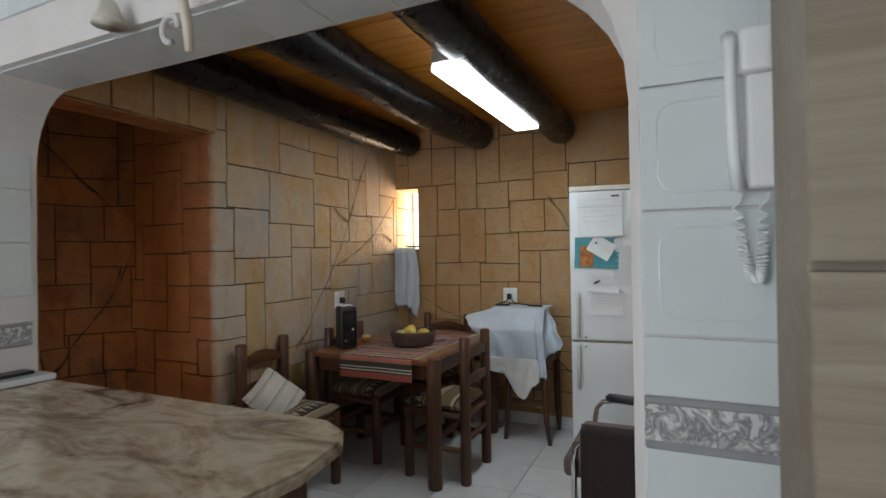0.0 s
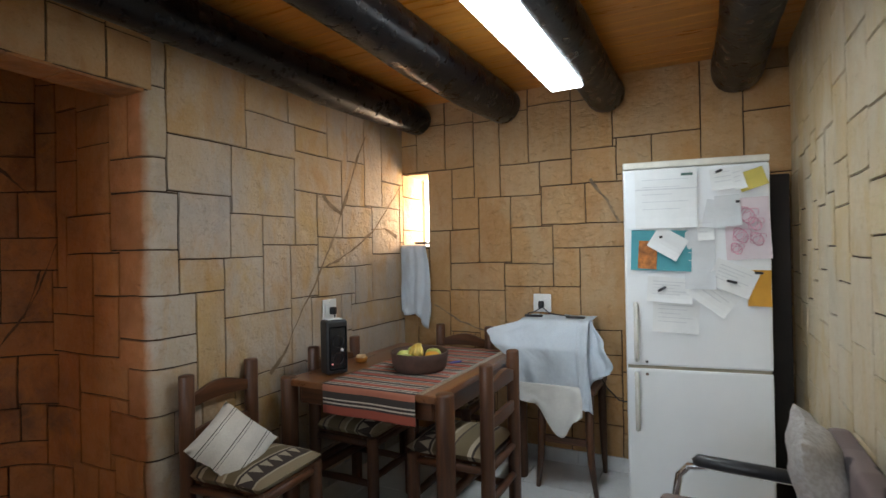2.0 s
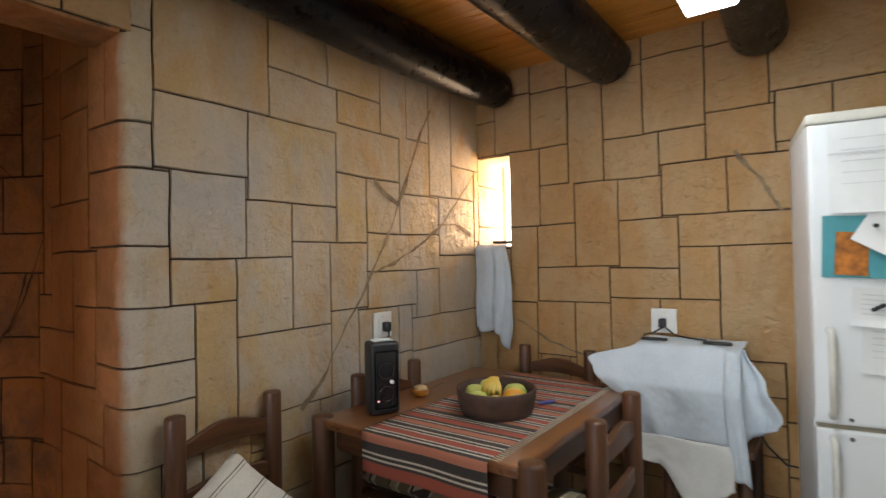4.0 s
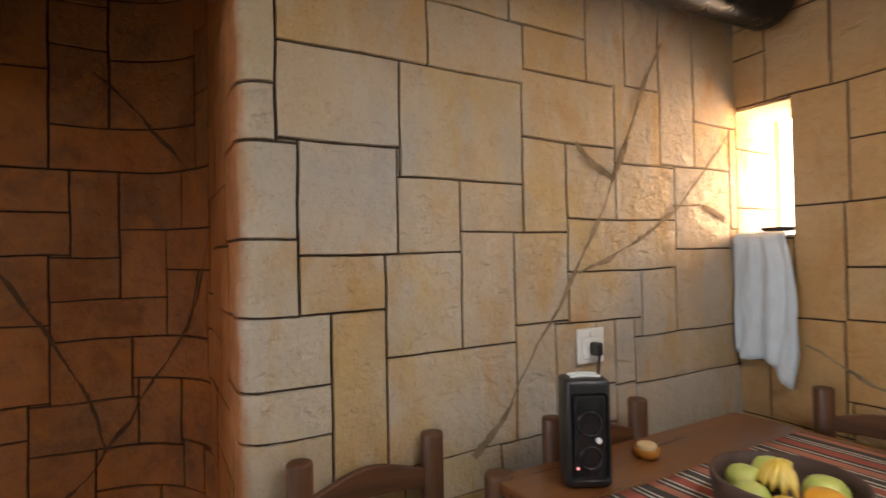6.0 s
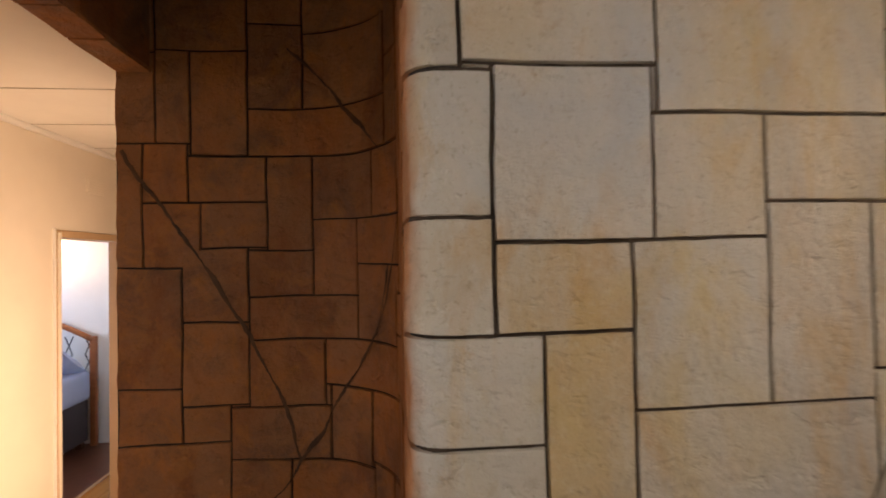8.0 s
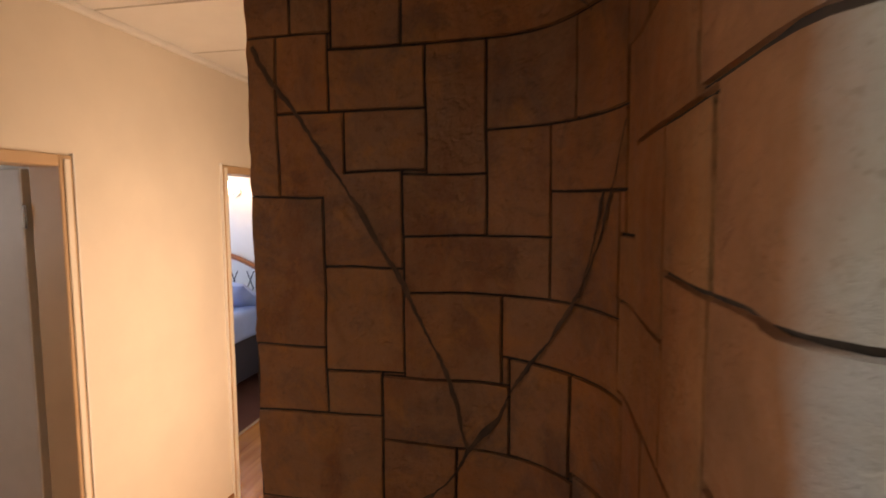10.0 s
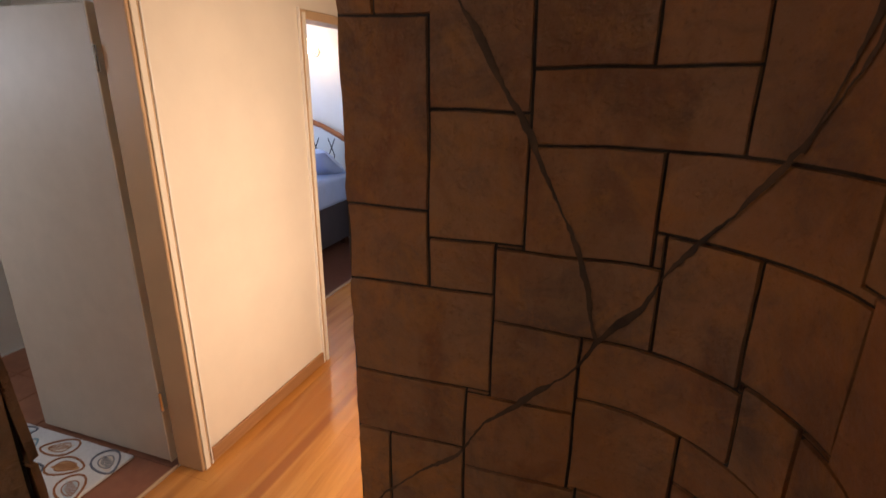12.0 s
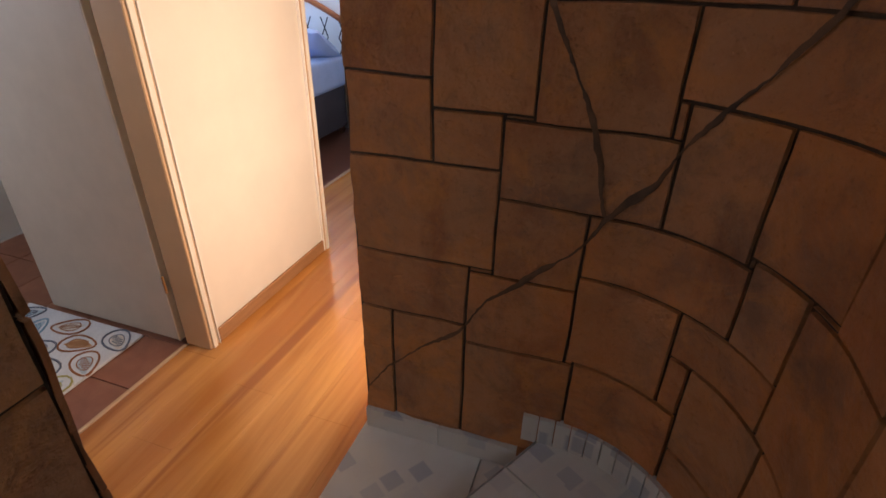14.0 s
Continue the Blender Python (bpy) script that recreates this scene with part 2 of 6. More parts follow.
def granite_mat():
    k = Mat("polished_granite", 0.16)
    w = k.noise(2.2, 9, 0.68, k.scaled(1.6, 3.2, 2.0, 0.35), 1.6)
    c = k.ramp(w, (0.30, (0.13, 0.088, 0.06)), (0.45, (0.36, 0.28, 0.195)), (0.58, (0.54, 0.46, 0.345)), (0.72, (0.40, 0.31, 0.215)))
    c = k.mix(k.grey(k.noise(7, 8, 0.7, None, 1.0), 0.54, 0.72, 0, 0.6), c, (0.16, 0.125, 0.10))
    c = k.mix(k.grey(k.noise(60, 6, 0.7), 0.55, 0.75, 0, 0.5), c, (0.52, 0.46, 0.36))
    return k.color(c).m


M_GRANITE = granite_mat()
M_LAMINATE = wood("grey_oak_laminate", (0.21, 0.165, 0.115), (0.33, 0.275, 0.205), 0.5, "x", 1.0)


def laminate_floor_mat():
    """Orange wood-look boards with broad dark streaks along their length."""
    k = Mat("laminate_floor", 0.24)
    c = k.mix(k.grey(k.noise(1.0, 4, 0.55, k.scaled(0.6, 6, 6), 0.7), 0.36, 0.64), (0.40, 0.155, 0.024), (0.64, 0.315, 0.075))
    c = k.mix(k.grey(k.noise(1.0, 3, 0.5, k.scaled(0.45, 8, 8), 0.5), 0.55, 0.66, 0, 0.8), c, (0.25, 0.075, 0.013))
    c = k.mix(k.grey(k.noise(1.0, 6, 0.65, k.scaled(3, 60, 60)), 0.5, 0.75, 0, 0.22), c, (0.30, 0.10, 0.02))
    c = k.mix(k.grey(k.chance(), 0.0, 1.0, 0.0, 0.28), c, (0.42, 0.155, 0.03))
    k.color(c)
    k.b.inputs["Coat Weight"].default_value = 0.2
    k.b.inputs["Coat Roughness"].default_value = 0.25
    return k.bump(k.noise(1.0, 5, 0.6, k.scaled(4, 70, 70)), 0.08, 0.002).m


M_LAMWOOD = laminate_floor_mat()
M_BEDFLOOR = plain("red_brown_floor", (0.13, 0.05, 0.03), 0.3)
M_SKIRT = wood("skirting_wood", (0.30, 0.15, 0.06), (0.40, 0.21, 0.09), 0.4, "x", 1)


def glow(name, rgb, power):
    m = bpy.data.materials.new(name)
    m.use_nodes = True
    t = m.node_tree
    b = [n for n in t.nodes if n.type == "BSDF_PRINCIPLED"][0]
    b.inputs["Emission Color"].default_value = (*rgb, 1)
    b.inputs["Emission Strength"].default_value = power
    b.inputs["Base Color"].default_value = (0.9, 0.9, 0.9, 1)
    return m


M_TUBE = glow("lit_diffuser", (0.88, 0.96, 1.0), 11.0)
M_BULB = glow("lit_glass_shade", (1.0, 0.75, 0.45), 12.0)
M_OUTSIDE = glow("bright_daylight_outside", (1.0, 0.97, 0.92), 5.0)

# ---- building helpers ----


def mesh_of(name, bm, mat, smooth=False):
    me = bpy.data.meshes.new(name)
    if smooth:
        for f in bm.faces:
            f.smooth = True
    bm.to_mesh(me)
    bm.free()
    for m in (mat if isinstance(mat, (list, tuple)) else [mat]):
        me.materials.append(m)
    return me


def part(name, bm, mat, parent=None, label="", smooth=False):
    ob = new(name, mesh_of(name, bm, mat, smooth))
    if parent is not None:
        ob.parent = parent
    if label:
        ob["label"] = label
    return ob


def thing(name, label, category, group="", kind="", m=None):
    ob = new(name)
    if m is not None:
        ob.matrix_world = m
    return tagged(ob, label, category, group, kind)


def structure(name, bm, mat, label, category, smooth=False):
    return tagged(part(name, bm, mat, None, "", smooth), label, category, "", "structure")


def box(x0, x1, y0, y1, z0, z1, bevel=0.0, seg=1, bm=None):
    own = bmesh.new()
    bmesh.ops.create_cube(own, size=1.0)
    for v in own.verts:
        v.co = Vector(((x0 + x1) / 2 + v.co.x * (x1 - x0), (y0 + y1) / 2 + v.co.y * (y1 - y0), (z0 + z1) / 2 + v.co.z * (z1 - z0)))
    if bevel:
        bmesh.ops.bevel(own, geom=own.edges[:], offset=bevel, segments=seg, affect="EDGES", profile=0.6)
    if bm is None:
        return own
    return merge(bm, own)


def merge(bm, other):
    me = bpy.data.meshes.new("tmp")
    other.to_mesh(me)
    other.free()
    bm.from_mesh(me)
    bpy.data.meshes.remove(me)
    return bm


def tube(points, radii, seg=12, cap=True, bm=None, wob=0.0):
    """A round rod along a line of points, with its own radius at each."""
    bm = bm or bmesh.new()
    pts = [Vector(p) for p in points]
    rings = []
    side = None
    for i, p in enumerate(pts):
        d = (pts[min(i + 1, len(pts) - 1)] - pts[max(i - 1, 0)]).normalized()
        if side is None:
            side = d.orthogonal().normalized()
        side = (side - d * side.dot(d)).normalized()
        up = d.cross(side)
        r = radii[i] if isinstance(radii, (list, tuple)) else radii
        ring = []
        for k in range(seg):
            a = 2 * math.pi * k / seg
            rr = r * (1 + wob * noise.noise(Vector((p.x * 3 + math.cos(a), p.y * 3 + math.sin(a), p.z * 3))))
            ring.append(bm.verts.new(p + side * math.cos(a) * rr + up * math.sin(a) * rr))
        rings.append(ring)
    for a, b in zip(rings, rings[1:]):
        for k in range(seg):
            bm.faces.new((a[k], a[(k + 1) % seg], b[(k + 1) % seg], b[k]))
    if cap:
        bm.faces.new(rings[0][::-1])
        bm.faces.new(rings[-1])
    return bm


def log_post(x, y, z0, z1, r, seg=14):
    e = r * 0.28
    return tube([(x, y, z0), (x, y, z0 + e), (x, y, z1 - e), (x, y, z1 - e * 0.3), (x, y, z1)], [r * 0.94, r, r, r * 0.93, r * 0.72], seg)


def lathe(profile, seg=28):
    bm = bmesh.new()
    rings = []
    for r, z in profile:
        rings.append([bm.verts.new((r * math.cos(2 * math.pi * k / seg), r * math.sin(2 * math.pi * k / seg), z)) for k in range(seg)])
    for a, b in zip(rings, rings[1:]):
        for k in range(seg):
            bm.faces.new((a[k], a[(k + 1) % seg], b[(k + 1) % seg], b[k]))
    bm.faces.new(rings[0][::-1])
    bm.faces.new(rings[-1])
    return bm


def sheet(f, nu, nv, thick=0.0):
    """A surface f(u, v) with u, v in 0..1; thick gives it a back."""
    bm = bmesh.new()
    g = [[bm.verts.new(f(i / nu, j / nv)) for j in range(nv + 1)] for i in range(nu + 1)]
    for i in range(nu):
        for j in range(nv):
            bm.faces.new((g[i][j], g[i + 1][j], g[i + 1][j + 1], g[i][j + 1]))
    if thick:
        bm.normal_update()
        bmesh.ops.solidify(bm, geom=bm.faces[:], thickness=thick)
    return bm


def prism(corners, z0, z1):
    bm = bmesh.new()
    lo = [bm.verts.new((x, y, z0)) for x, y in corners]
    hi = [bm.verts.new((x, y, z1)) for x, y in corners]
    n = len(corners)
    for i in range(n):
        bm.faces.new((lo[i], lo[(i + 1) % n], hi[(i + 1) % n], hi[i]))
    bm.faces.new(lo[::-1])
    bm.faces.new(hi)
    bmesh.ops.recalc_face_normals(bm, faces=bm.faces[:])
    return bm


def pierced(x0, x1, y0, y1, z0, z1, holes):
    """A wall along x in one mesh, with openings (x0, x1, z0, z1) cut through it."""
    xs = sorted({x0, x1} | {v for h in holes for v in h[:2]})
    zs = sorted({z0, z1} | {v for h in holes for v in h[2:]})
    bm = bmesh.new()
    vert = {}

    def at(i, j, y):
        if (i, j, y) not in vert:
            vert[i, j, y] = bm.verts.new((xs[i], y, zs[j]))
        return vert[i, j, y]

    def full(i, j):
        if not (0 <= i < len(xs) - 1 and 0 <= j < len(zs) - 1):
            return False
        mx, mz = (xs[i] + xs[i + 1]) / 2, (zs[j] + zs[j + 1]) / 2
        return not any(h[0] < mx < h[1] and h[2] < mz < h[3] for h in holes)

    for i in range(len(xs) - 1):
        for j in range(len(zs) - 1):
            if not full(i, j):
                continue
            ring = ((i, j), (i + 1, j), (i + 1, j + 1), (i, j + 1))
            bm.faces.new([at(*p, y0) for p in ring])
            bm.faces.new([at(*p, y1) for p in ring[::-1]])
            for p, q, n in ((ring[0], ring[1], (i, j - 1)), (ring[1], ring[2], (i + 1, j)), (ring[2], ring[3], (i, j + 1)), (ring[3], ring[0], (i - 1, j))):
                if not full(*n):
                    bm.faces.new((at(*q, y0), at(*p, y0), at(*p, y1), at(*q, y1)))
    bmesh.ops.recalc_face_normals(bm, faces=bm.faces[:])
    return bm


# ---- stone facing ----
CELL = 0.01


def lay_stones(u0, u1, v0, v1, known=(), holes=(), seed=1):
    """Rectangles that fill the field u0..u1 by v0..v1: the known ones first, then random ones between them."""
    rnd = random.Random(seed)
    nu, nv = round((u1 - u0) / CELL), round((v1 - v0) / CELL)
    grid = np.zeros((nu, nv), int)
    out = []

    def cell(a, b, c, d):
        return (max(0, round((a - u0) / CELL)), min(nu, round((b - u0) / CELL)), max(0, round((c - v0) / CELL)), min(nv, round((d - v0) / CELL)))

    for h in holes:
        a, b, c, d = cell(*h)
        grid[a:b, c:d] = -1
    for k in known:
        a, b, c, d = cell(*k)
        while b - a > 0 and d - c > 0 and grid[a:b, c:d].any():
            g = grid[a:b, c:d] != 0
            edge = [g[0].mean(), g[-1].mean(), g[:, 0].mean(), g[:, -1].mean()]
            w = int(np.argmax(edge))
            if edge[w] == 0:
                break
            a, b, c, d = a + (w == 0), b - (w == 1), c + (w == 2), d - (w == 3)
        if b - a >= 5 and d - c >= 5 and not grid[a:b, c:d].any():
            grid[a:b, c:d] = 1
            out.append((a, b, c, d))
    for i, (a, b, c, d) in enumerate(out):
        for _ in range(8):
            if a > 0 and not grid[a - 1, c:d].any():
                a -= 1
                grid[a, c:d] = 1
            if b < nu and not grid[b, c:d].any():
                b += 1
                grid[b - 1, c:d] = 1
            if c > 0 and not grid[a:b, c - 1].any():
                c -= 1
                grid[a:b, c] = 1
            if d < nv and not grid[a:b, d].any():
                d += 1
                grid[a:b, d - 1] = 1
        out[i] = (a, b, c, d)
    for c in range(nv):
        for a in range(nu):
            if grid[a, c]:
                continue
            w, h = rnd.randint(16, 34), rnd.randint(12, 28)
            b = a
            while b < nu and b - a < w and not grid[b, c]:
                b += 1
            run = b
            while run < nu and not grid[run, c]:
                run += 1
            if run - b < 12:
                b = run
            d = c
            while d < nv and d - c < h and not grid[a:b, d].any():
                d += 1
            run = d
            while run < nv and not grid[a:b, run].any():
                run += 1
            if run - d < 10:
                d = run
            grid[a:b, c:d] = 1
            out.append((a, b, c, d))
    for s in [r for r in out if min(r[1] - r[0], r[3] - r[2]) <= 8]:
        if s not in out:
            continue
        tall = s[3] - s[2] > s[1] - s[0]
        for near in (0, 1):
            if tall:
                next_to = [q for q in out if q[1 - near] == s[near] and q[2] < s[3] and q[3] > s[2]]
                fits = all(q[2] >= s[2] and q[3] <= s[3] for q in next_to) and sum(q[3] - q[2] for q in next_to) == s[3] - s[2]
            else:
                next_to = [q for q in out if q[3 - near] == s[2 + near] and q[0] < s[1] and q[1] > s[0]]
                fits = all(q[0] >= s[0] and q[1] <= s[1] for q in next_to) and sum(q[1] - q[0] for q in next_to) == s[1] - s[0]
            if next_to and fits:
                out.remove(s)
                for q in next_to:
                    out[out.index(q)] = (min(q[0], s[0]), max(q[1], s[1]), q[2], q[3]) if tall else (q[0], q[1], min(q[2], s[2]), max(q[3], s[3]))
                break
    for s in sorted(out, key=lambda r: min(r[1] - r[0], r[3] - r[2])):
        if min(s[1] - s[0], s[3] - s[2]) > 8 or s not in out:
            continue
        for q in out:
            if q is s:
                continue
            beside = q[2:] == s[2:] and (q[0] == s[1] or q[1] == s[0])
            above = q[:2] == s[:2] and (q[2] == s[3] or q[3] == s[2])
            if beside or above:
                out.remove(s)
                out[out.index(q)] = (min(q[0], s[0]), max(q[1], s[1]), min(q[2], s[2]), max(q[3], s[3]))
                break
        else:
            for q in out:
                lies = q is not s and q[0] <= s[0] and q[1] >= s[1] and (q[2] == s[3] or q[3] == s[2])
                stands = q is not s and q[2] <= s[2] and q[3] >= s[3] and (q[0] == s[1] or q[1] == s[0])
                if s[3] - s[2] <= 6 and lies and q[1] - q[0] - (s[1] - s[0]) < 8 or s[1] - s[0] <= 6 and stands and q[3] - q[2] - (s[3] - s[2]) < 8:
                    out.remove(s)
                    if lies:
                        out[out.index(q)] = (q[0], q[1], min(q[2], s[2]), max(q[3], s[3]))
                    else:
                        out[out.index(q)] = (min(q[0], s[0]), max(q[1], s[1]), q[2], q[3])
                    break
    return [(u0 + a * CELL, u0 + b * CELL, v0 + c * CELL, v0 + d * CELL) for a, b, c, d in out]


def stone_mesh(rect, place, seed, proud=0.0075, ragged=False):
    """One flat dressed stone with worn rounded edges, bent along the wall by place(u, v, out)."""
    rnd = random.Random(seed)
    a, b, c, d = rect
    gap = 0.0017 + 0.0014 * rnd.random()
    a, b, c, d = a + gap, b - gap, c + gap, d - gap
    n, m = max(2, math.ceil((b - a) / (0.022 if L3 - 0.25 < a < L4 and place is bent else 0.04))), max(2, math.ceil((d - c) / 0.035))
    e = 0.0022
    us = [a, a + e] + [a + e + (b - a - 2 * e) * i / n for i in range(1, n)] + [b - e, b]
    vs = [c, c + e] + [c + e + (d - c - 2 * e) * j / m for j in range(1, m)] + [d - e, d]
    lift = proud * rnd.uniform(0.8, 1.25)
    bm = bmesh.new()
    g = []
    for i, u in enumerate(us):
        row = []
        for j, v in enumerate(vs):
            rim = i in (0, len(us) - 1) or j in (0, len(vs) - 1)
            w = noise.noise(Vector((u * 9, v * 9, seed * 0.37)))
            wu = 0.004 * noise.noise(Vector((u * 6, v * 6, 3.1))) + (0.0022 * noise.noise(Vector((u * 55, v * 55, 1.1))) if rim else 0)
            wv = 0.006 * noise.noise(Vector((u * 5, v * 5, 7.7))) + (0.0022 * noise.noise(Vector((u * 55, v * 55, 9.1))) if rim else 0)
            if ragged and (u < 0.95 or u > 1.13):
                wu += 0.020 * noise.noise(Vector((0.7, v * 11, 6.2))) + 0.008 * noise.noise(Vector((0.7, v * 40, 2.2)))
            if place is bent and u < 0.03:
                wu += 0.010 * noise.noise(Vector((1.7, v * 16, 2.2)))
            worn = 0.007 * noise.noise(Vector((u * 16, v * 13, 4.4))) if place is bent and L3 - 0.03 < u < L4 + 0.03 else 0.0
            row.append(bm.verts.new(place(u + wu, v + wv, -0.002 + worn if rim else lift * (1 + 0.22 * w) + worn)))
        g.append(row)
    for i in range(len(us) - 1):
        for j in range(len(vs) - 1):
            bm.faces.new((g[i][j], g[i + 1][j], g[i + 1][j + 1], g[i][j + 1]))
    inner = {v for i, row in enumerate(g) for j, v in enumerate(row) if i in (1, len(us) - 2) or j in (1, len(vs) - 2)}
    rim = {v for i, row in enumerate(g) for j, v in enumerate(row) if i in (0, len(us) - 1) or j in (0, len(vs) - 1)}
    for ed in bm.edges:
        p, q = ed.verts
        if p in inner and q in inner and p not in rim and q not in rim and sum(1 for f in ed.link_faces if any(v in rim for v in f.verts)) == 1:
            ed.smooth = False
    return bm


def face_wall(wall, rects, place, mat, seed, ragged=False):
    for i, r in enumerate(rects):
        m = mat(r) if callable(mat) else mat
        part("stone", stone_mesh(r, place, seed * 1000 + i, 0.0075, ragged), m, wall, "", True)


def vein_on(wall, pts, place, width=0.011, mat=None):
    """A painted root-like streak that runs over the stones."""
    bm = bmesh.new()
    steps = []
    for (ua, va), (ub, vb) in zip(pts, pts[1:]):
        k = max(2, int(math.hypot(ub - ua, vb - va) / 0.011))
        steps += [(ua + (ub - ua) * i / k, va + (vb - va) * i / k) for i in range(k)]
    steps.append(pts[-1])
    prev = None
    for i, (u, v) in enumerate(steps):
        u2, v2 = steps[min(i + 1, len(steps) - 1)]
        u1, v1 = steps[max(i - 1, 0)]
        du, dv = u2 - u1, v2 - v1
        L = math.hypot(du, dv) or 1
        w = width * max(0.35, 0.85 + 1.5 * noise.noise(Vector((u * 7, v * 7, 2.0))) + 0.5 * noise.noise(Vector((u * 46, v * 46, 8.0))))
        s = 0.010 * noise.noise(Vector((u * 9, v * 9, 5.0))) + 0.0035 * noise.noise(Vector((u * 60, v * 60, 6.0)))
        pu, pv = u - dv / L * s, v + du / L * s
        row = []
        for q, o in ((-1, 0.0108), (0, 0.0120), (1, 0.0108)):
            row.append(bm.verts.new(place(pu - dv / L * w * q, pv + du / L * w * q, o)))
        if prev:
            for q in range(2):
                bm.faces.new((prev[q], row[q], row[q + 1], prev[q + 1]))
        prev = row
    part("vein", bm, mat or M_VEIN, wall, "grey-brown root-like streak", True)


# the bent wall: passage end, rounded corner, return face, rounded arris, long dining wall
XD, YS, R1, YR, XA, R2 = -3.252, 1.13, 0.36, 2.035, -2.313, 0.05
L1 = YR - R1 - YS
L2 = L1 + R1 * math.pi / 2
L3 = L2 + (XA - R2) - (XD + R1)
L4 = L3 + R2 * math.pi / 2


def bent(u, v, out):
    if u < L1:
        p, q = Vector((XD, YS + u)), Vector((1, 0))
    elif u < L2:
        a = (u - L1) / R1
        q = Vector((math.cos(a), -math.sin(a)))
        p = Vector((XD + R1, YR - R1)) - q * R1
    elif u < L3:
        p, q = Vector((XD + R1 + u - L2, YR)), Vector((0, -1))
    elif u < L4:
        a = (u - L3) / R2
        q = Vector((math.sin(a), -math.cos(a)))
        p = Vector((XA - R2, YR + R2)) + q * R2
    else:
        p, q = Vector((XA, YR + R2 + u - L4)), Vector((1, 0))
    return Vector((p.x + q.x * out, p.y + q.y * out, v))


def plan_line(us):
    return [tuple(bent(u, 0, 0)[:2]) for u in us]


Z_LOW, Z_HALL, Z_CEIL = -0.125, -0.49, 2.40
line = plan_line([0.0] + [L1 + (L2 - L1) * i / 10 for i in range(11)] + [L3 + (L4 - L3) * i / 4 for i in range(5)] + [L4 + 4.35 - YR - R2])
wall_a = structure("wall_west", prism(line + [(-3.62, 4.35), (-3.62, YS)], -0.6, 2.62), M_JOINT, "painted ochre stone wall bending round a dark passage", "wall", True)

DINING_STONES = (
    (1.78, 2.17, 1.87, 2.26), (1.75, 2.07, 1.63, 1.87), (2.08, 2.5, 1.55, 1.88), (1.8, 2.07, 1.34, 1.63), (2.07, 2.27, 1.34, 1.56),
    (2.28, 2.5, 1.4, 1.56), (1.8, 2.03, 1.18, 1.34), (2.03, 2.27, 1.07, 1.34), (2.27, 2.45, 1.07, 1.4), (2.46, 2.68, 1.11, 1.4),
    (1.88, 2.03, 0.87, 1.17), (2.03, 2.45, 0.84, 1.06), (2.46, 2.62, 0.85, 1.11), (2.17, 2.5, 1.87, 2.02), (2.18, 2.46, 2.06, 2.24),
    (2.46, 2.77, 2.06, 2.26), (2.51, 2.77, 1.92, 2.03), (2.78, 2.97, 1.94, 2.26), (2.97, 3.15, 1.94, 2.25), (3.15, 3.34, 1.66, 2.24))
DINING_STONES_MORE = (
    (3.35, 3.55, 1.92, 2.23), (2.51, 2.9, 1.7, 1.93), (2.91, 3.14, 1.65, 1.93), (2.5, 2.68, 1.41, 1.7), (2.68, 2.9, 1.46, 1.69),
    (2.91, 3.23, 1.46, 1.65), (3.23, 3.5, 1.35, 1.66), (2.68, 3.22, 1.27, 1.45), (3.22, 3.5, 1.05, 1.34), (2.68, 3.02, 1.11, 1.27),
    (3.03, 3.21, 1.06, 1.26), (3.07, 3.54, 0.87, 1.03), (3.07, 3.55, 0.7, 0.86), (2.74, 3.06, 1.11, 1.28), (2.47, 2.72, 0.83, 1.1))
ARRIS_STONES = (
    (1.53, 1.75, 1.62, 1.76), (1.52, 1.8, 1.38, 1.62), (1.51, 1.8, 1.19, 1.38), (1.54, 1.88, 1.01, 1.19), (1.57, 1.88, 0.89, 1.01),
    (1.58, 1.75, 1.77, 1.97), (1.56, 1.86, 0.7, 0.89))
PASSAGE_STONES = (
    (0.12, 0.23, 1.7, 1.93), (0.02, 0.12, 1.7, 1.92), (0.23, 0.41, 1.67, 1.93), (0.41, 0.59, 1.82, 2.02), (0.59, 0.86, 1.82, 1.99),
    (0.41, 0.86, 1.66, 1.82), (0.01, 0.08, 1.31, 1.7), (0.09, 0.22, 1.51, 1.7), (0.22, 0.47, 1.51, 1.66), (0.47, 0.62, 1.36, 1.66),
    (0.62, 0.86, 1.46, 1.65), (0.86, 1.05, 1.45, 1.63), (0.08, 0.26, 1.31, 1.51), (0.27, 0.47, 1.36, 1.5), (0.62, 0.79, 1.2, 1.45),
    (0.79, 1.03, 1.3, 1.45), (0.26, 0.41, 1.12, 1.36), (0.41, 0.61, 1.21, 1.35), (0.0, 0.05, 0.91, 1.31), (0.06, 0.2, 0.91, 1.3))
PASSAGE_STONES_MORE = (
    (0.2, 0.4, 1.12, 1.3), (0.41, 0.78, 1.06, 1.2), (0.78, 0.94, 1.06, 1.3), (0.2, 0.4, 0.85, 1.12), (0.42, 0.65, 0.84, 1.07),
    (0.66, 0.9, 0.91, 1.06), (0.0, 0.19, 0.73, 0.91), (0.2, 0.35, 0.73, 0.85), (0.35, 0.66, 0.67, 0.84), (0.05, 0.35, 0.49, 0.74),
    (0.0, 0.04, 0.49, 0.73))
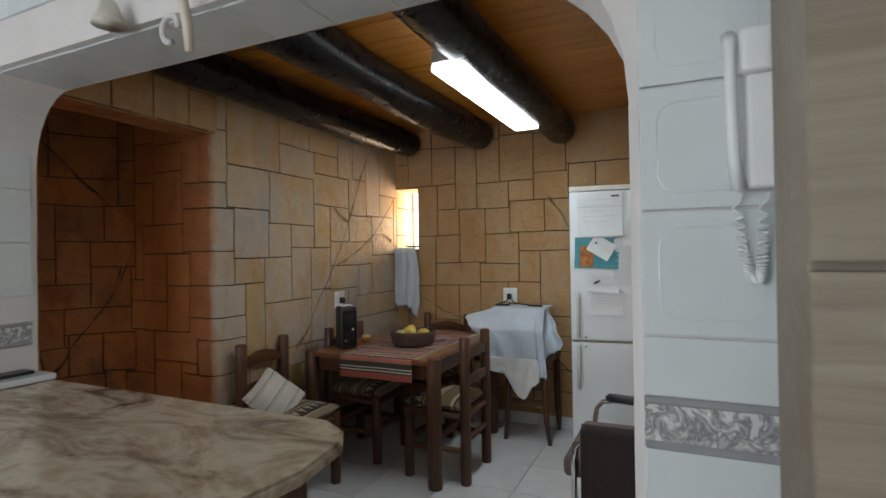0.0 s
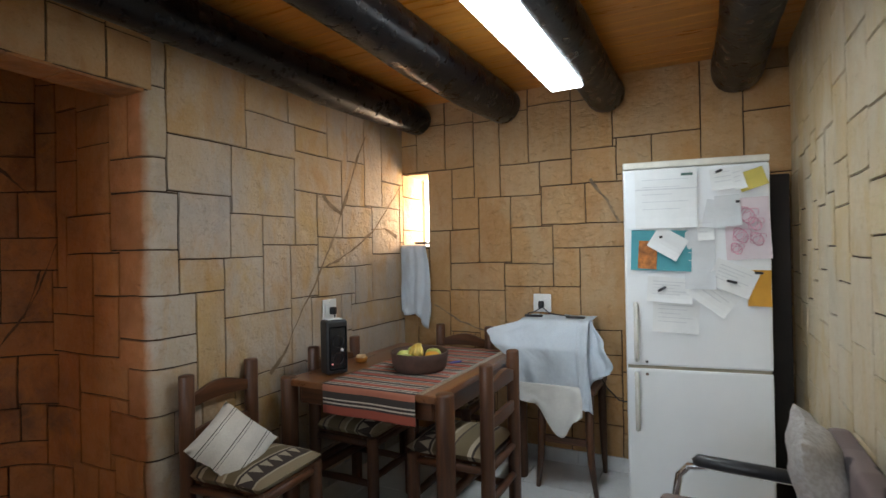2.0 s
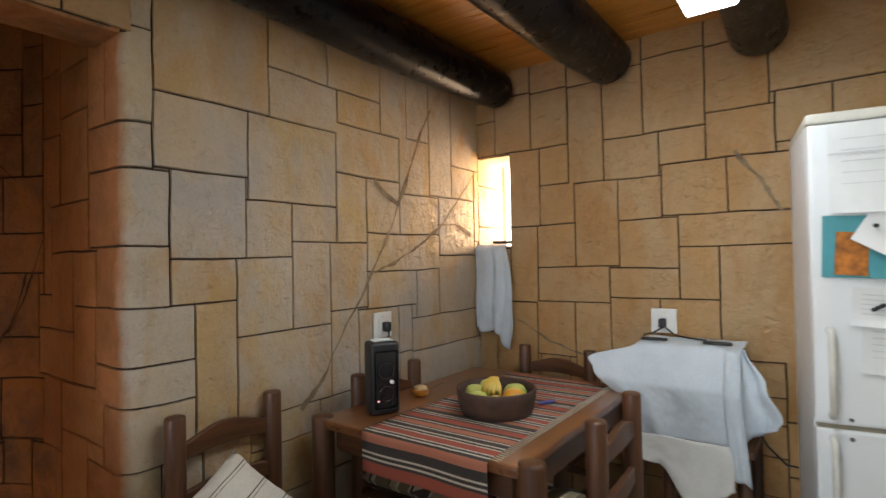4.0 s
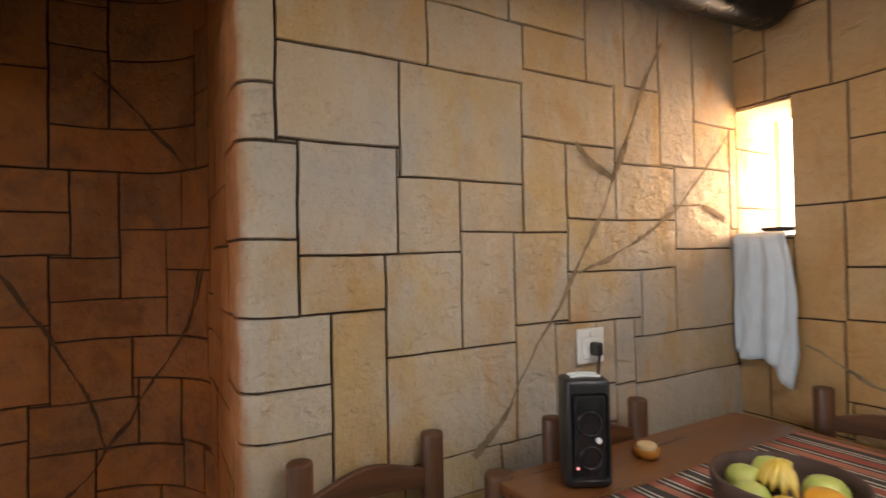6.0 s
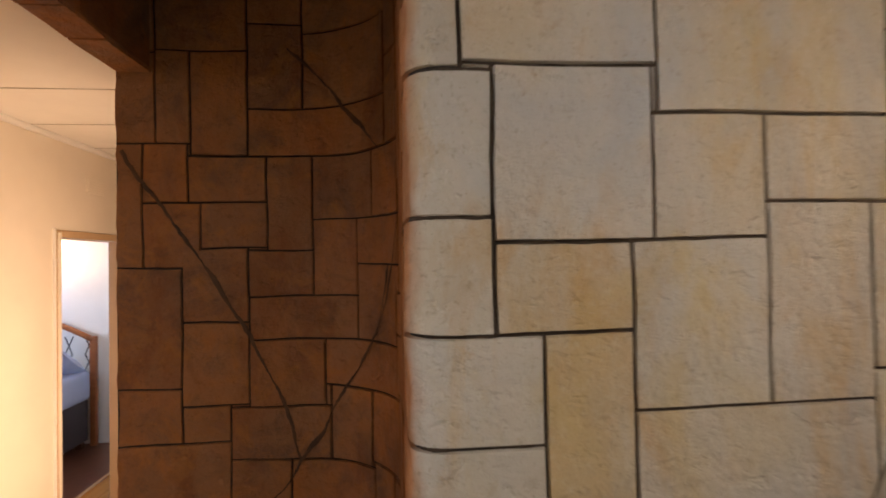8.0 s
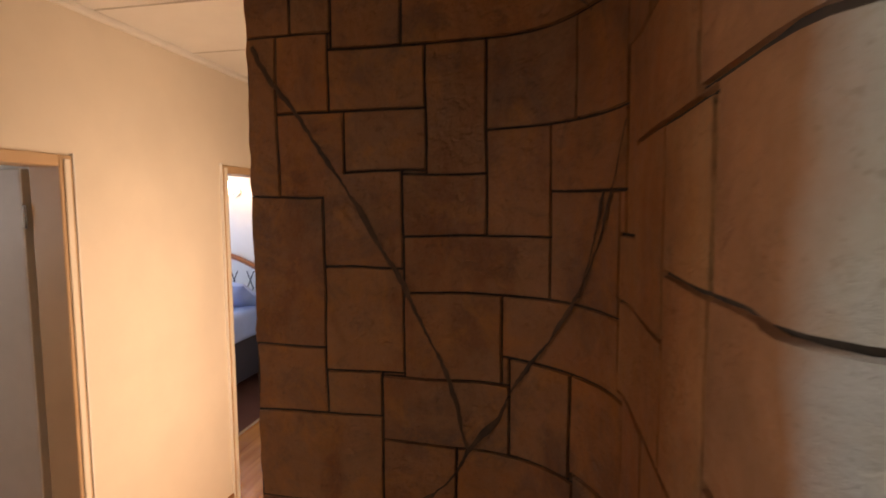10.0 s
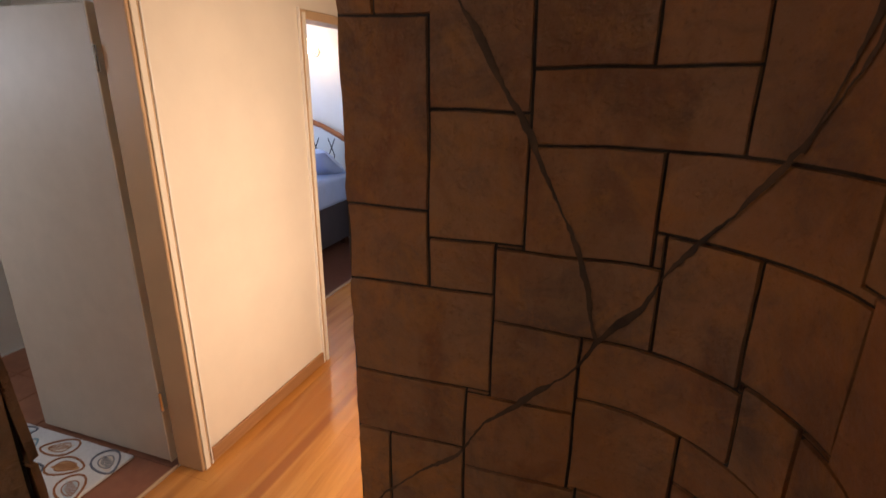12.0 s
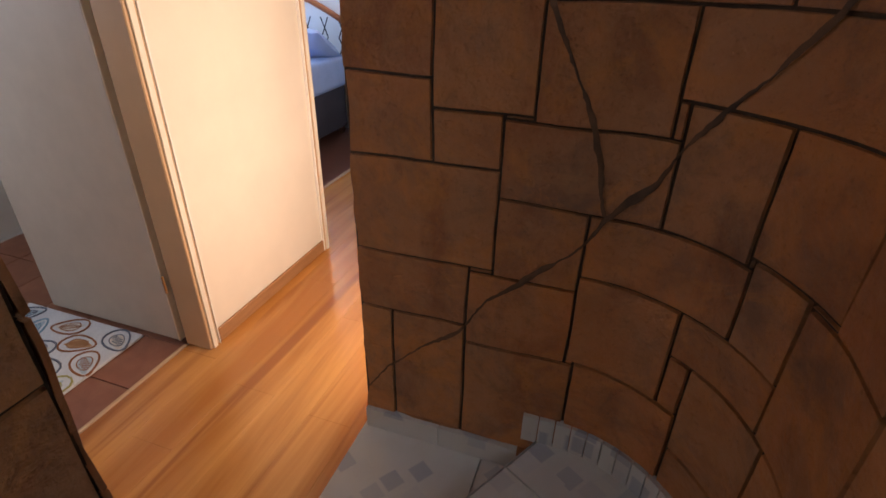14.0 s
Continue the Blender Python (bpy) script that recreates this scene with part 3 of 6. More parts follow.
LOW_STONES = (
    (0.68, 0.83, 0.68, 0.91), (0.85, 0.98, 0.76, 0.91), (0.36, 0.53, 0.48, 0.68), (0.54, 0.82, 0.52, 0.68), (0.01, 0.28, 0.32, 0.49),
    (0.29, 0.53, 0.27, 0.49), (0.54, 0.75, 0.28, 0.54), (0.76, 0.85, 0.44, 0.55), (0.09, 0.29, 0.07, 0.33), (0.01, 0.09, -0.01, 0.3),
    (0.29, 0.55, 0.03, 0.29), (0.56, 0.75, 0.08, 0.28), (0.75, 0.86, 0.41, 0.52), (0.81, 0.93, 0.27, 0.41), (0.86, 0.98, 0.56, 0.69),
    (0.65, 0.93, 0.89, 1.05), (0.84, 1.06, 0.79, 0.92), (0.65, 0.84, 0.7, 0.89))
RETURN_STONES = (
    (1.46, 1.7, 1.38, 1.61), (1.22, 1.45, 1.54, 1.76), (1.46, 1.7, 1.61, 1.74), (1.51, 1.69, 1.75, 2.02), (1.14, 1.45, 1.38, 1.54),
    (1.33, 1.69, 1.19, 1.37), (1.13, 1.32, 1.11, 1.37), (1.33, 1.5, 0.94, 1.18), (1.51, 1.69, 1.02, 1.18), (1.06, 1.31, 0.94, 1.1),
    (1.21, 1.5, 0.77, 0.93), (1.51, 1.69, 0.79, 1.01), (1.05, 1.21, 0.69, 0.93), (1.21, 1.42, 0.53, 0.76), (1.43, 1.69, 0.6, 0.78),
    (0.97, 1.2, 0.47, 0.68), (0.96, 1.12, 1.3, 1.54), (0.97, 1.21, 1.55, 1.71))
# Passage and return tones carry shade and warm light in their colour.
face_wall(wall_a, lay_stones(0.0, L4 + 2.20, -0.21, 2.43, ARRIS_STONES + DINING_STONES + DINING_STONES_MORE + PASSAGE_STONES + PASSAGE_STONES_MORE + LOW_STONES + RETURN_STONES, (), 11), bent, lambda r: M_STONE_ARRIS if r[0] < L4 - 0.04 and r[1] > L4 else M_STONE if r[1] > L4 else M_STONE_RED if r[0] > 1.0 else M_STONE_DIM, 1)

# far dining wall with the slit window
YB = 4.0
B_STONES = (
    (-2.10, -1.95, 1.94, 2.17), (-1.95, -1.74, 1.93, 2.16), (-1.73, -1.54, 1.73, 2.15), (-1.54, -1.34, 1.93, 2.19), (-1.34, -1.07, 1.92, 2.21), (-2.09, -1.91, 1.51, 1.93), (-1.90, -1.74, 1.73, 1.92), (-1.52, -1.27, 1.71, 1.92), (-1.27, -1.07, 1.76, 1.92), (-1.06, -0.81, 1.76, 1.97), (-1.06, -0.81, 1.97, 2.20), (-1.90, -1.71, 1.51, 1.72), (-1.70, -1.47, 1.27, 1.72), (-1.46, -1.28, 1.52, 1.71), (-1.26, -0.98, 1.51, 1.76))
B_STONES_LOW = (
    (-0.98, -0.81, 1.51, 1.76), (-1.91, -1.70, 1.28, 1.50), (-1.47, -1.20, 1.27, 1.50), (-1.19, -0.81, 1.36, 1.51), (-2.10, -1.92, 1.08, 1.50), (-1.92, -1.53, 1.08, 1.27), (-1.52, -1.20, 1.12, 1.26), (-1.19, -1.02, 1.12, 1.36), (-1.02, -0.81, 0.94, 1.35), (-2.11, -1.93, 0.74, 1.07), (-1.93, -1.72, 0.87, 1.07), (-1.71, -1.52, 0.77, 1.08), (-1.52, -1.29, 0.78, 1.11), (-1.28, -1.03, 0.93, 1.11), (-0.81, -0.33, 2.02, 2.37), (-0.33, -0.12, 1.87, 2.37), (-0.11, 0.08, 2.10, 2.22), (-0.12, 0.06, 1.82, 2.09), (-0.79, -0.60, 1.88, 2.02), (-0.59, -0.33, 1.88, 2.0))


def far_wall(u, v, out):
    return Vector((u, YB - out, v))


bmB = pierced(-2.34, 0.6, YB, 4.35, -0.3, 2.62, ((-2.33, -2.09, 1.38, 1.92),))
wall_b = structure("wall_north", bmB, M_JOINT, "painted ochre stone wall behind the dining table", "wall")
face_wall(wall_b, lay_stones(-2.31, 0.12, 0.08, 2.42, B_STONES + B_STONES_LOW, ((-2.31, -2.09, 1.38, 1.92),), 5), far_wall, M_STONE_OCHRE, 2)

# right dining wall
XC = 0.1


def right_wall(u, v, out):
    return Vector((XC - out, -u, v))


wall_c = structure("wall_east", box(XC, 0.45, 1.15, 4.0, -0.3, 2.62), M_JOINT, "painted pale ochre stone wall beside the fridge", "wall")
face_wall(wall_c, lay_stones(-3.98, -1.41, 0.0, 2.42, (), (), 23), right_wall, M_STONE_YELLOW, 3)

# stone pier and stone post on the dining side of the kitchen arch
YK0, YK1, YP = 0.91, 1.15, 1.38


def pier_face(u, v, out):
    return Vector((-0.08 - out, -u, v))


def pier_front(u, v, out):
    return Vector((-u, YP + out, v))


pier = structure("wall_pier", box(-0.08, XC, YK1 + 0.004, YP, -0.3, 2.62, 0.012, 2), M_JOINT, "terracotta painted stone pier at the arch", "wall")
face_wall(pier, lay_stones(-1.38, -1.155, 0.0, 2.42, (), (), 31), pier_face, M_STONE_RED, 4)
face_wall(pier, lay_stones(-0.09, 0.08, 0.0, 2.42, (), (), 32), pier_front, M_STONE, 5)


def post_west(u, v, out):
    return Vector((-2.512 - out, u, v))


def post_front(u, v, out):
    return Vector((-u, YK1 + out, v))


post = structure("wall_post", box(-2.512, -2.262, YK0 + 0.01, YK1, -0.6, 2.62), M_JOINT, "ochre stone post between passage and arch, shade in its tone", "wall")
face_wall(post, lay_stones(0.92, 1.16, -0.42, 1.98, (), (), 33), post_west, M_STONE_DIM, 6, True)
face_wall(post, lay_stones(2.25, 2.51, 0.0, 2.04, (), (), 34), post_front, M_STONE_DIM, 7)

# lintel over the passage mouth
Z_LIN = 2.025


def lintel_face(u, v, out):
    return Vector((XA + out, u, v))


def lintel_under(u, v, out):
    return Vector((v, u, Z_LIN - out))


lintel = structure("wall_lintel", box(-2.50, XA, YK1, 2.09, Z_LIN, 2.62), M_JOINT, "ochre stone lintel over the passage mouth", "wall")
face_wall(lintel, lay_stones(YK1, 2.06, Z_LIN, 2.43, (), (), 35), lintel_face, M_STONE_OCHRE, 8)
face_wall(lintel, lay_stones(YK1, 2.03, -2.50, XA, (), (), 36), lintel_under, M_STONE_DIM, 9)


def hall_lintel_face(u, v, out):
    return Vector((-u, 1.23 + out, v))


def hall_lintel_under(u, v, out):
    return Vector((-u, v, 1.94 - out))


hall_lintel = structure("wall_hall_lintel", box(-3.252, -2.512, YS, 1.23, 1.94, 2.62), M_JOINT, "stone lintel over the hall opening, shade in its brown tone", "wall")
face_wall(hall_lintel, lay_stones(2.51, 3.25, 1.94, 2.43, (), (), 37), hall_lintel_face, M_STONE_DIM, 10)
face_wall(hall_lintel, lay_stones(2.51, 3.25, YS, 1.235, (), (), 38), hall_lintel_under, M_STONE_DIM, 11)

# painted streaks on the walls
vein_on(wall_a, [(3.16, 2.12), (3.04, 1.90), (2.94, 1.68), (2.85, 1.50), (2.71, 1.28), (2.65, 1.18), (2.53, 1.03), (2.43, 0.87), (2.30, 0.74)], bent, 0.0082)
vein_on(wall_a, [(3.57, 1.81), (3.41, 1.66), (3.25, 1.51), (3.06, 1.40), (2.86, 1.31), (2.72, 1.27)], bent, 0.0082)
vein_on(wall_a, [(3.21, 1.50), (3.37, 1.52), (3.53, 1.46)], bent, 0.0082)
vein_on(wall_a, [(2.72, 1.70), (2.79, 1.64), (2.89, 1.60)], bent, 0.0082)
vein_on(wall_a, [(0.54, 2.02), (0.67, 1.90), (0.80, 1.75), (0.91, 1.65)], bent, 0.0058, M_VEIN_DARK)
vein_on(wall_a, [(0.02, 1.68), (0.11, 1.54), (0.26, 1.32), (0.39, 1.12), (0.45, 0.99), (0.53, 0.84), (0.57, 0.67)], bent, 0.0058, M_VEIN_DARK)
vein_on(wall_a, [(1.05, 1.42), (0.94, 1.20), (0.88, 1.09), (0.78, 0.96), (0.69, 0.84), (0.65, 0.75), (0.57, 0.66), (0.51, 0.57), (0.34, 0.41), (0.27, 0.30), (0.08, 0.13), (0.01, 0.03)], bent, 0.0058, M_VEIN_DARK)
vein_on(wall_a, [(0.96, 1.30), (0.91, 1.17), (0.88, 1.08)], bent, 0.0055, M_VEIN_DARK)
vein_on(wall_b, [(-2.05, 0.98), (-1.85, 0.86), (-1.65, 0.80)], far_wall, 0.007)
vein_on(wall_b, [(-0.95, 1.78), (-0.85, 1.65), (-0.78, 1.5)], far_wall, 0.008)

# ---- kitchen arch: plaster, tiles, counter ----


def arch_wall():
    """The thick white arch wall: pier, post and a lintel whose corners are rounded."""
    x0, x1, z1 = -2.25, -0.08, 1.97
    prof = []
    for i in range(9):
        a = math.pi / 2 * i / 8
        prof.append((x1 - 0.34 * (1 - math.cos(a)), 1.60 + 0.37 * math.sin(a)))
    for i in range(9):
        a = math.pi / 2 * (1 - i / 8)
        prof.append((x0 + 0.22 * (1 - math.cos(a)), 1.68 + 0.29 * math.sin(a)))
    bm = bmesh.new()
    rows = []
    for y in (YK0, YK1):
        rows.append(([bm.verts.new((x, y, z)) for x, z in prof], [bm.verts.new((x, y, 2.62)) for x, z in prof]))
    (a, at), (b, bt) = rows
    for i in range(len(prof) - 1):
        bm.faces.new((a[i], a[i + 1], b[i + 1], b[i]))
        bm.faces.new((a[i], at[i], at[i + 1], a[i + 1]))
        bm.faces.new((b[i], b[i + 1], bt[i + 1], bt[i]))
    bmesh.ops.recalc_face_normals(bm, faces=bm.faces[:])
    box(x1, 0.75, YK0, YK1, -0.02, 2.62, bm=bm)
    box(-2.26, x0, YK0, YK1, -0.02, 2.62, bm=bm)
    return bm


arch = structure("wall_arch", arch_wall(), plain("arch_plaster", (0.66, 0.62, 0.59), 0.6, vary=0.05, scale=5, bump=0.15, fine=40), "white plastered kitchen arch with glazed tiles", "wall")


def wall_tile(w, h, d=0.008):
    bm = box(-w / 2, w / 2, -d, 0, -h / 2, h / 2, 0.003, 2)
    if h > 0.15:
        for q, r in ((0.072, 0.0014),):
            c = q - 0.026
            ring = [(q, c), (q - 0.008, c + 0.018), (c, q), (-c, q), (-q + 0.008, c + 0.018), (-q, c), (-q, -c), (-c - 0.018, -q + 0.008), (-c, -q), (c, -q), (c + 0.018, -q + 0.008), (q, -c)]
            tube([(x, -d + 0.0006, z) for x, z in ring + ring[:2]], r, 6, False, bm)
    return mesh_of("tile", bm, M_GLAZE, False)


TILE, TILE_HALF = wall_tile(0.197, 0.197), wall_tile(0.197, 0.095)


def listello():
    k = Mat("border_tile_print", 0.2)
    pat = k.noise(26, 5, 0.6, None, 1.4)
    c = k.ramp(pat, (0.40, (0.66, 0.66, 0.64)), (0.47, (0.42, 0.41, 0.39)), (0.55, (0.20, 0.20, 0.20)), (0.62, (0.60, 0.59, 0.57)))
    return k.color(c).m


M_BORDER = listello()
M_BORDER_BAND = plain("border_band", (0.30, 0.30, 0.30), 0.25)


def put_tile(me, x, y, z, rz=0):
    ob = new("tile", me)
    ob.parent = arch
    ob.matrix_world = pose(x, y, z, 0, 0, rz)
    return ob


def border_tile(x, y, z, rz=0, w=0.197):
    ob = part("border_tile", box(-w / 2, w / 2, -0.008, 0, -0.042, 0.042, 0.003, 1), M_BORDER, arch, "grey leaf-patterned border tile")
    ob.matrix_world = pose(x, y, z, 0, 0, rz)
    for s in (-1, 1):
        band = part("border_band", box(-w / 2, w / 2, -0.011, 0, -0.007, 0.007, 0.003, 1), M_BORDER_BAND, arch, "dark grey band")
        band.matrix_world = pose(x, y, z + s * 0.036, 0, 0, rz)


ROWS_Z = (0.13, 0.33, 0.53, 0.73, 0.932, 1.312, 1.512, 1.712, 1.912, 2.112, 2.312)
for i in range(3):
    x = 0.035 + 0.2 * i
    for j, z in enumerate(ROWS_Z):
        put_tile(TILE, x, YK0, z)
    border_tile(x, YK0, 1.073)
    put_tile(TILE_HALF, x, YK0, 1.163)
for i, y in enumerate((1.05, 0.97)):
    for z in ROWS_Z[5:8]:
        if i == 0:
            put_tile(TILE, -2.25, 1.03, z, 90)
    if i == 0:
        border_tile(-2.25, 1.03, 1.073, 90)
for i in range(8):
    put_tile(TILE, -2.0 + 0.2 * i, YK0, 2.213)
under = mesh_of("tile", box(-0.0985, 0.0985, -0.1, 0.1, -0.006, 0, 0.002), M_GLAZE)
for i in range(8):
    ob = new("tile", under)
    ob.parent = arch
    ob.location = (-1.93 + 0.2 * i, (YK0 + YK1) / 2, 1.969)

# counter
bm = prism([(-2.24, 0.30), (-1.45, 0.30), (-0.92, 0.42), (-0.76, 0.60), (-0.72, 0.85), (-0.745, 1.02), (-0.80, 1.10), (-0.88, 1.145), (-2.24, 1.145)], 0.872, 0.905)
bmesh.ops.bevel(bm, geom=[e for e in bm.edges if abs(e.verts[0].co.z - e.verts[1].co.z) < 1e-5], offset=0.008, segments=2, affect="EDGES")
counter = thing("counter", "polished brown granite breakfast counter with rounded end", "counter")
part("countertop", bm, M_GRANITE, counter, "polished brown granite slab")
part("base", box(-2.24, -0.92, 0.50, 1.10, 0.0, 0.872), M_DARKWOOD_Z, counter, "reddish wooden base")
sill = tagged(part("wall_ledge", box(-2.245, -2.12, 0.92, 1.145, 0.907, 0.93, 0.006, 2), M_GLAZE), "white tiled ledge on the counter end", "ledge")
tagged(part("tray", box(-2.24, -2.17, 0.95, 1.10, 0.932, 0.944, 0.004, 2), M_RUBBER), "small black tray on the white ledge", "tray")

# ---- floors ----
ground = structure("floor_base", prism([(-3.252, 1.64), (-2.512, 1.22), (-2.30, 1.15), (-2.44, 0.9), (-2.44, -2.3), (1.4, -2.3), (1.4, 4.0), (XA, 4.0), (XA, YR), (-3.252, YR)], -0.3, -0.010), M_GROUT, "floor slab under the tiles", "floor")
TILE_F = 0.40


def floor_tiles(parent, cells, z, size, mat, thick=0.010):
    me = mesh_of("floor_tile", box(-size / 2 + 0.0025, size / 2 - 0.0025, -size / 2 + 0.0025, size / 2 - 0.0025, -thick, 0, 0.0015), mat)
    for x, y in cells:
        ob = new("floor_tile", me)
        ob.parent = parent
        ob.location = (x, y, z)


cells = [(-0.9 - TILE_F * (i + 0.5), 4.0 - TILE_F * (j + 0.5) + 0.02) for i in range(-3, 4) for j in range(8)]
floor_tiles(ground, [c for c in cells if -2.46 < c[0] < 0.35], 0.0, TILE_F, M_FLOORTILE)


def clip_poly(poly, a, b, c):
    """The part of poly where a x + b y <= c."""
    out = []
    for p, q in zip(poly, poly[1:] + poly[:1]):
        dp, dq = a * p[0] + b * p[1] - c, a * q[0] + b * q[1] - c
        if dp <= 0:
            out.append(p)
        if dp * dq < 0:
            s = dp / (dp - dq)
            out.append((p[0] + (q[0] - p[0]) * s, p[1] + (q[1] - p[1]) * s))
    return out


def cut_tiles(parent, x0, x1, y0, y1, z, size, planes, turn=0.0, origin=(0, 0), name="step_tile"):
    """Tiles laid at an angle and cut to a field."""
    ca, sa = math.cos(turn), math.sin(turn)
    for i in range(-8, 9):
        for j in range(-8, 9):
            g = 0.0025
            sq = [(i * size + g, j * size + g), ((i + 1) * size - g, j * size + g), ((i + 1) * size - g, (j + 1) * size - g), (i * size + g, (j + 1) * size - g)]
            poly = [(origin[0] + x * ca - y * sa, origin[1] + x * sa + y * ca) for x, y in sq]
            for pl in [(1, 0, x1), (-1, 0, -x0), (0, 1, y1), (0, -1, -y0)] + list(planes):
                if poly:
                    poly = clip_poly(poly, *pl)
            if len(poly) >= 3:
                part(name, prism(poly, z - 0.010, z), M_STEPTILE, parent)


# step edge runs from (-3.252, 1.64) to (-2.512, 1.22)
EDGE = (-0.42, -0.74, -(0.42 * -3.252 + 0.74 * 1.64))
cut_tiles(ground, XD, -2.44, 1.16, YR, 0.002, 0.33, [EDGE], 1.05, (-3.13, 1.575))
landing = structure("floor_landing", box(XD, -2.42, 1.12, 1.70, -0.6, Z_LOW - 0.010), M_GROUT, "lower tiled landing before the hall", "floor")
cut_tiles(landing, XD, -2.42, 1.12, 1.70, Z_LOW, 0.37, [], 0.0, (XD, 1.12))


def skirt(u0, u1, z0, z1, w, parent, out=0.013):
    n = max(1, round((u1 - u0) / w))
    for i in range(n):
        a, b = u0 + (u1 - u0) * i / n + 0.0015, u0 + (u1 - u0) * (i + 1) / n - 0.0015
        bm = bmesh.new()
        lo = [bent(u, z0, o) for u in (a, b) for o in (0.0, out)]
        hi = [bent(u, z1, o) for u in (a, b) for o in (0.0, out)]
        v = [bm.verts.new(p) for p in lo + hi]
        for f in ((0, 1, 3, 2), (4, 6, 7, 5), (1, 0, 4, 5), (3, 1, 5, 7), (2, 3, 7, 6), (0, 2, 6, 4)):
            bm.faces.new([v[q] for q in f])
        part("skirting_tile", bm, M_STEPTILE, parent)


skirt(0.0, 0.455, Z_LOW, Z_LOW + 0.072, 0.23, wall_a, 0.020)
skirt(0.46, L4 + 1.9, 0.0, 0.085, 0.042, wall_a, 0.020)
for i in range(6):
    part("skirting_tile", box(-2.25 + 0.4 * i, -2.25 + 0.4 * i + 0.397, YB - 0.022, YB - 0.001, 0, 0.085, 0.002), M_FLOORTILE, wall_b)

# ---- ceilings ----
slab = structure("ceiling", box(-3.7, 1.4, YK0 - 3.3, 4.4, 2.62, 2.75), M_WHITE, "white ceiling slab above the boards", "ceiling")
bm = bmesh.new()
rnd = random.Random(4)
y = YK1
while y < 4.0:
    w = 0.095
    box(XA, XC, y + 0.0015, min(y + w - 0.0015, 4.0), Z_CEIL + rnd.uniform(0, 0.002), Z_CEIL + 0.02, 0.002, 1, bm)
    y += w
pine = structure("ceiling_boards", bm, M_PINE, "varnished orange pine board ceiling", "ceiling")
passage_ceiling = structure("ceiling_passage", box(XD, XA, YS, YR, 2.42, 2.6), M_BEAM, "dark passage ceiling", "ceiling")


def log_beam(x, z, r, seed, y0=1.16, y1=3.93):
    rnd = random.Random(seed)
    ph = rnd.uniform(0, 6)
    pts, rad = [], []
    n = 22
    for i in range(n + 1):
        t = i / n
        pts.append((x + 0.012 * math.sin(ph + t * 5), y0 + (y1 - y0) * t, z + 0.008 * math.sin(ph * 2 + t * 4)))
        rad.append(r * (1 + 0.05 * math.sin(ph + t * 9)))
    pts += [(x, y1 + 0.012, z)]
    rad += [r * 0.86]
    ob = part("log_beam", tube(pts, rad, 20, True, None, 0.06), M_BEAM, None, "", True)
    return tagged(ob, "black-stained round log ceiling beam", "beam", "log beams under the boards")


for i, (x, r) in enumerate(((-2.13, 0.108), (-1.485, 0.122), (-0.845, 0.112), (-0.145, 0.12))):
    log_beam(x, 2.18 + r * 0.93, r, i + 3)

# tube light
lamp = thing("ceiling_light", "white boxed fluorescent light, lit, under the beams", "ceiling light")
part("housing", box(-1.0, -0.845, 2.05, 3.33, 2.186, 2.245, 0.006, 2), M_WHITE, lamp)
part("diffuser", box(-1.002, -0.843, 2.06, 3.32, 2.150, 2.185, 0.006, 1), M_TUBE, lamp, "lit white diffuser")

# ---- hall, bathroom, bedroom ----
YH = 0.078
Z_HC = 2.07
hall_floor = structure("floor_hall", box(-7.1, -2.44, YH - 0.12, 1.12, -0.6, Z_HALL - 0.012), M_GROUT, "hall floor slab", "floor")
rnd = random.Random(8)
for j in range(7):
    y0 = YH - 0.118 + j * 0.19
    x = -7.0 - rnd.uniform(0, 1)
    while x < -2.45:
        L = 1.2
        a, b = max(x, -7.0), min(x + L, -2.45)
        if b - a > 0.05:
            part("plank", box(a + 0.0004, b - 0.0004, y0 + 0.0004, min(y0 + 0.1896, 1.118), Z_HALL - 0.012, Z_HALL, 0.0004), M_LAMWOOD, hall_floor)
        x += L

bm = pierced(-7.1, -2.44, YH - 0.12, YH, -0.6, 2.2, ((-3.677, -2.905, -0.6, 1.46), (-5.525, -4.725, -0.6, 1.52)))
hall_wall = structure("wall_hall", bm, M_CREAM, "cream painted hall wall", "wall")
# Opening and shell added out of view to carry the hall's warm light.
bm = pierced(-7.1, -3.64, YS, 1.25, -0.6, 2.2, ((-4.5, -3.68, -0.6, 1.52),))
structure("wall_hall_north", bm, M_CREAM, "cream painted hall wall with an added opening for the hall light", "wall")
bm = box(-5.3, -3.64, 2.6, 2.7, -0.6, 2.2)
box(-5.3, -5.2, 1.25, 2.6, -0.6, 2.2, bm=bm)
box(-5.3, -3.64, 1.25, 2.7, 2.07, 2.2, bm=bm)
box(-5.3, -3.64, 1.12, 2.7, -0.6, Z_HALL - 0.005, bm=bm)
structure("wall_side_room", bm, M_CREAM, "unseen cream shell added behind the hall opening", "wall")
structure("wall_hall_end", box(-7.25, -7.1, -2.8, 1.25, -0.6, 2.3), M_WHITE, "pale end wall of hall and bedroom", "wall")
structure("wall_hall_east", box(-2.60, -2.44, -1.9, 0.92, -0.6, 2.62), M_CREAM, "cream wall between hall and kitchen", "wall")
structure("ceiling_hall", box(-7.25, -2.44, YH - 0.12, YS - 0.002, Z_HC, 2.2), M_WHITE, "white hall ceiling", "ceiling")
structure("hall_cornice", box(-7.1, -2.62, YH, YH + 0.03, Z_HC - 0.03, Z_HC, 0.006, 1), M_WHITE, "narrow white cornice", "trim")
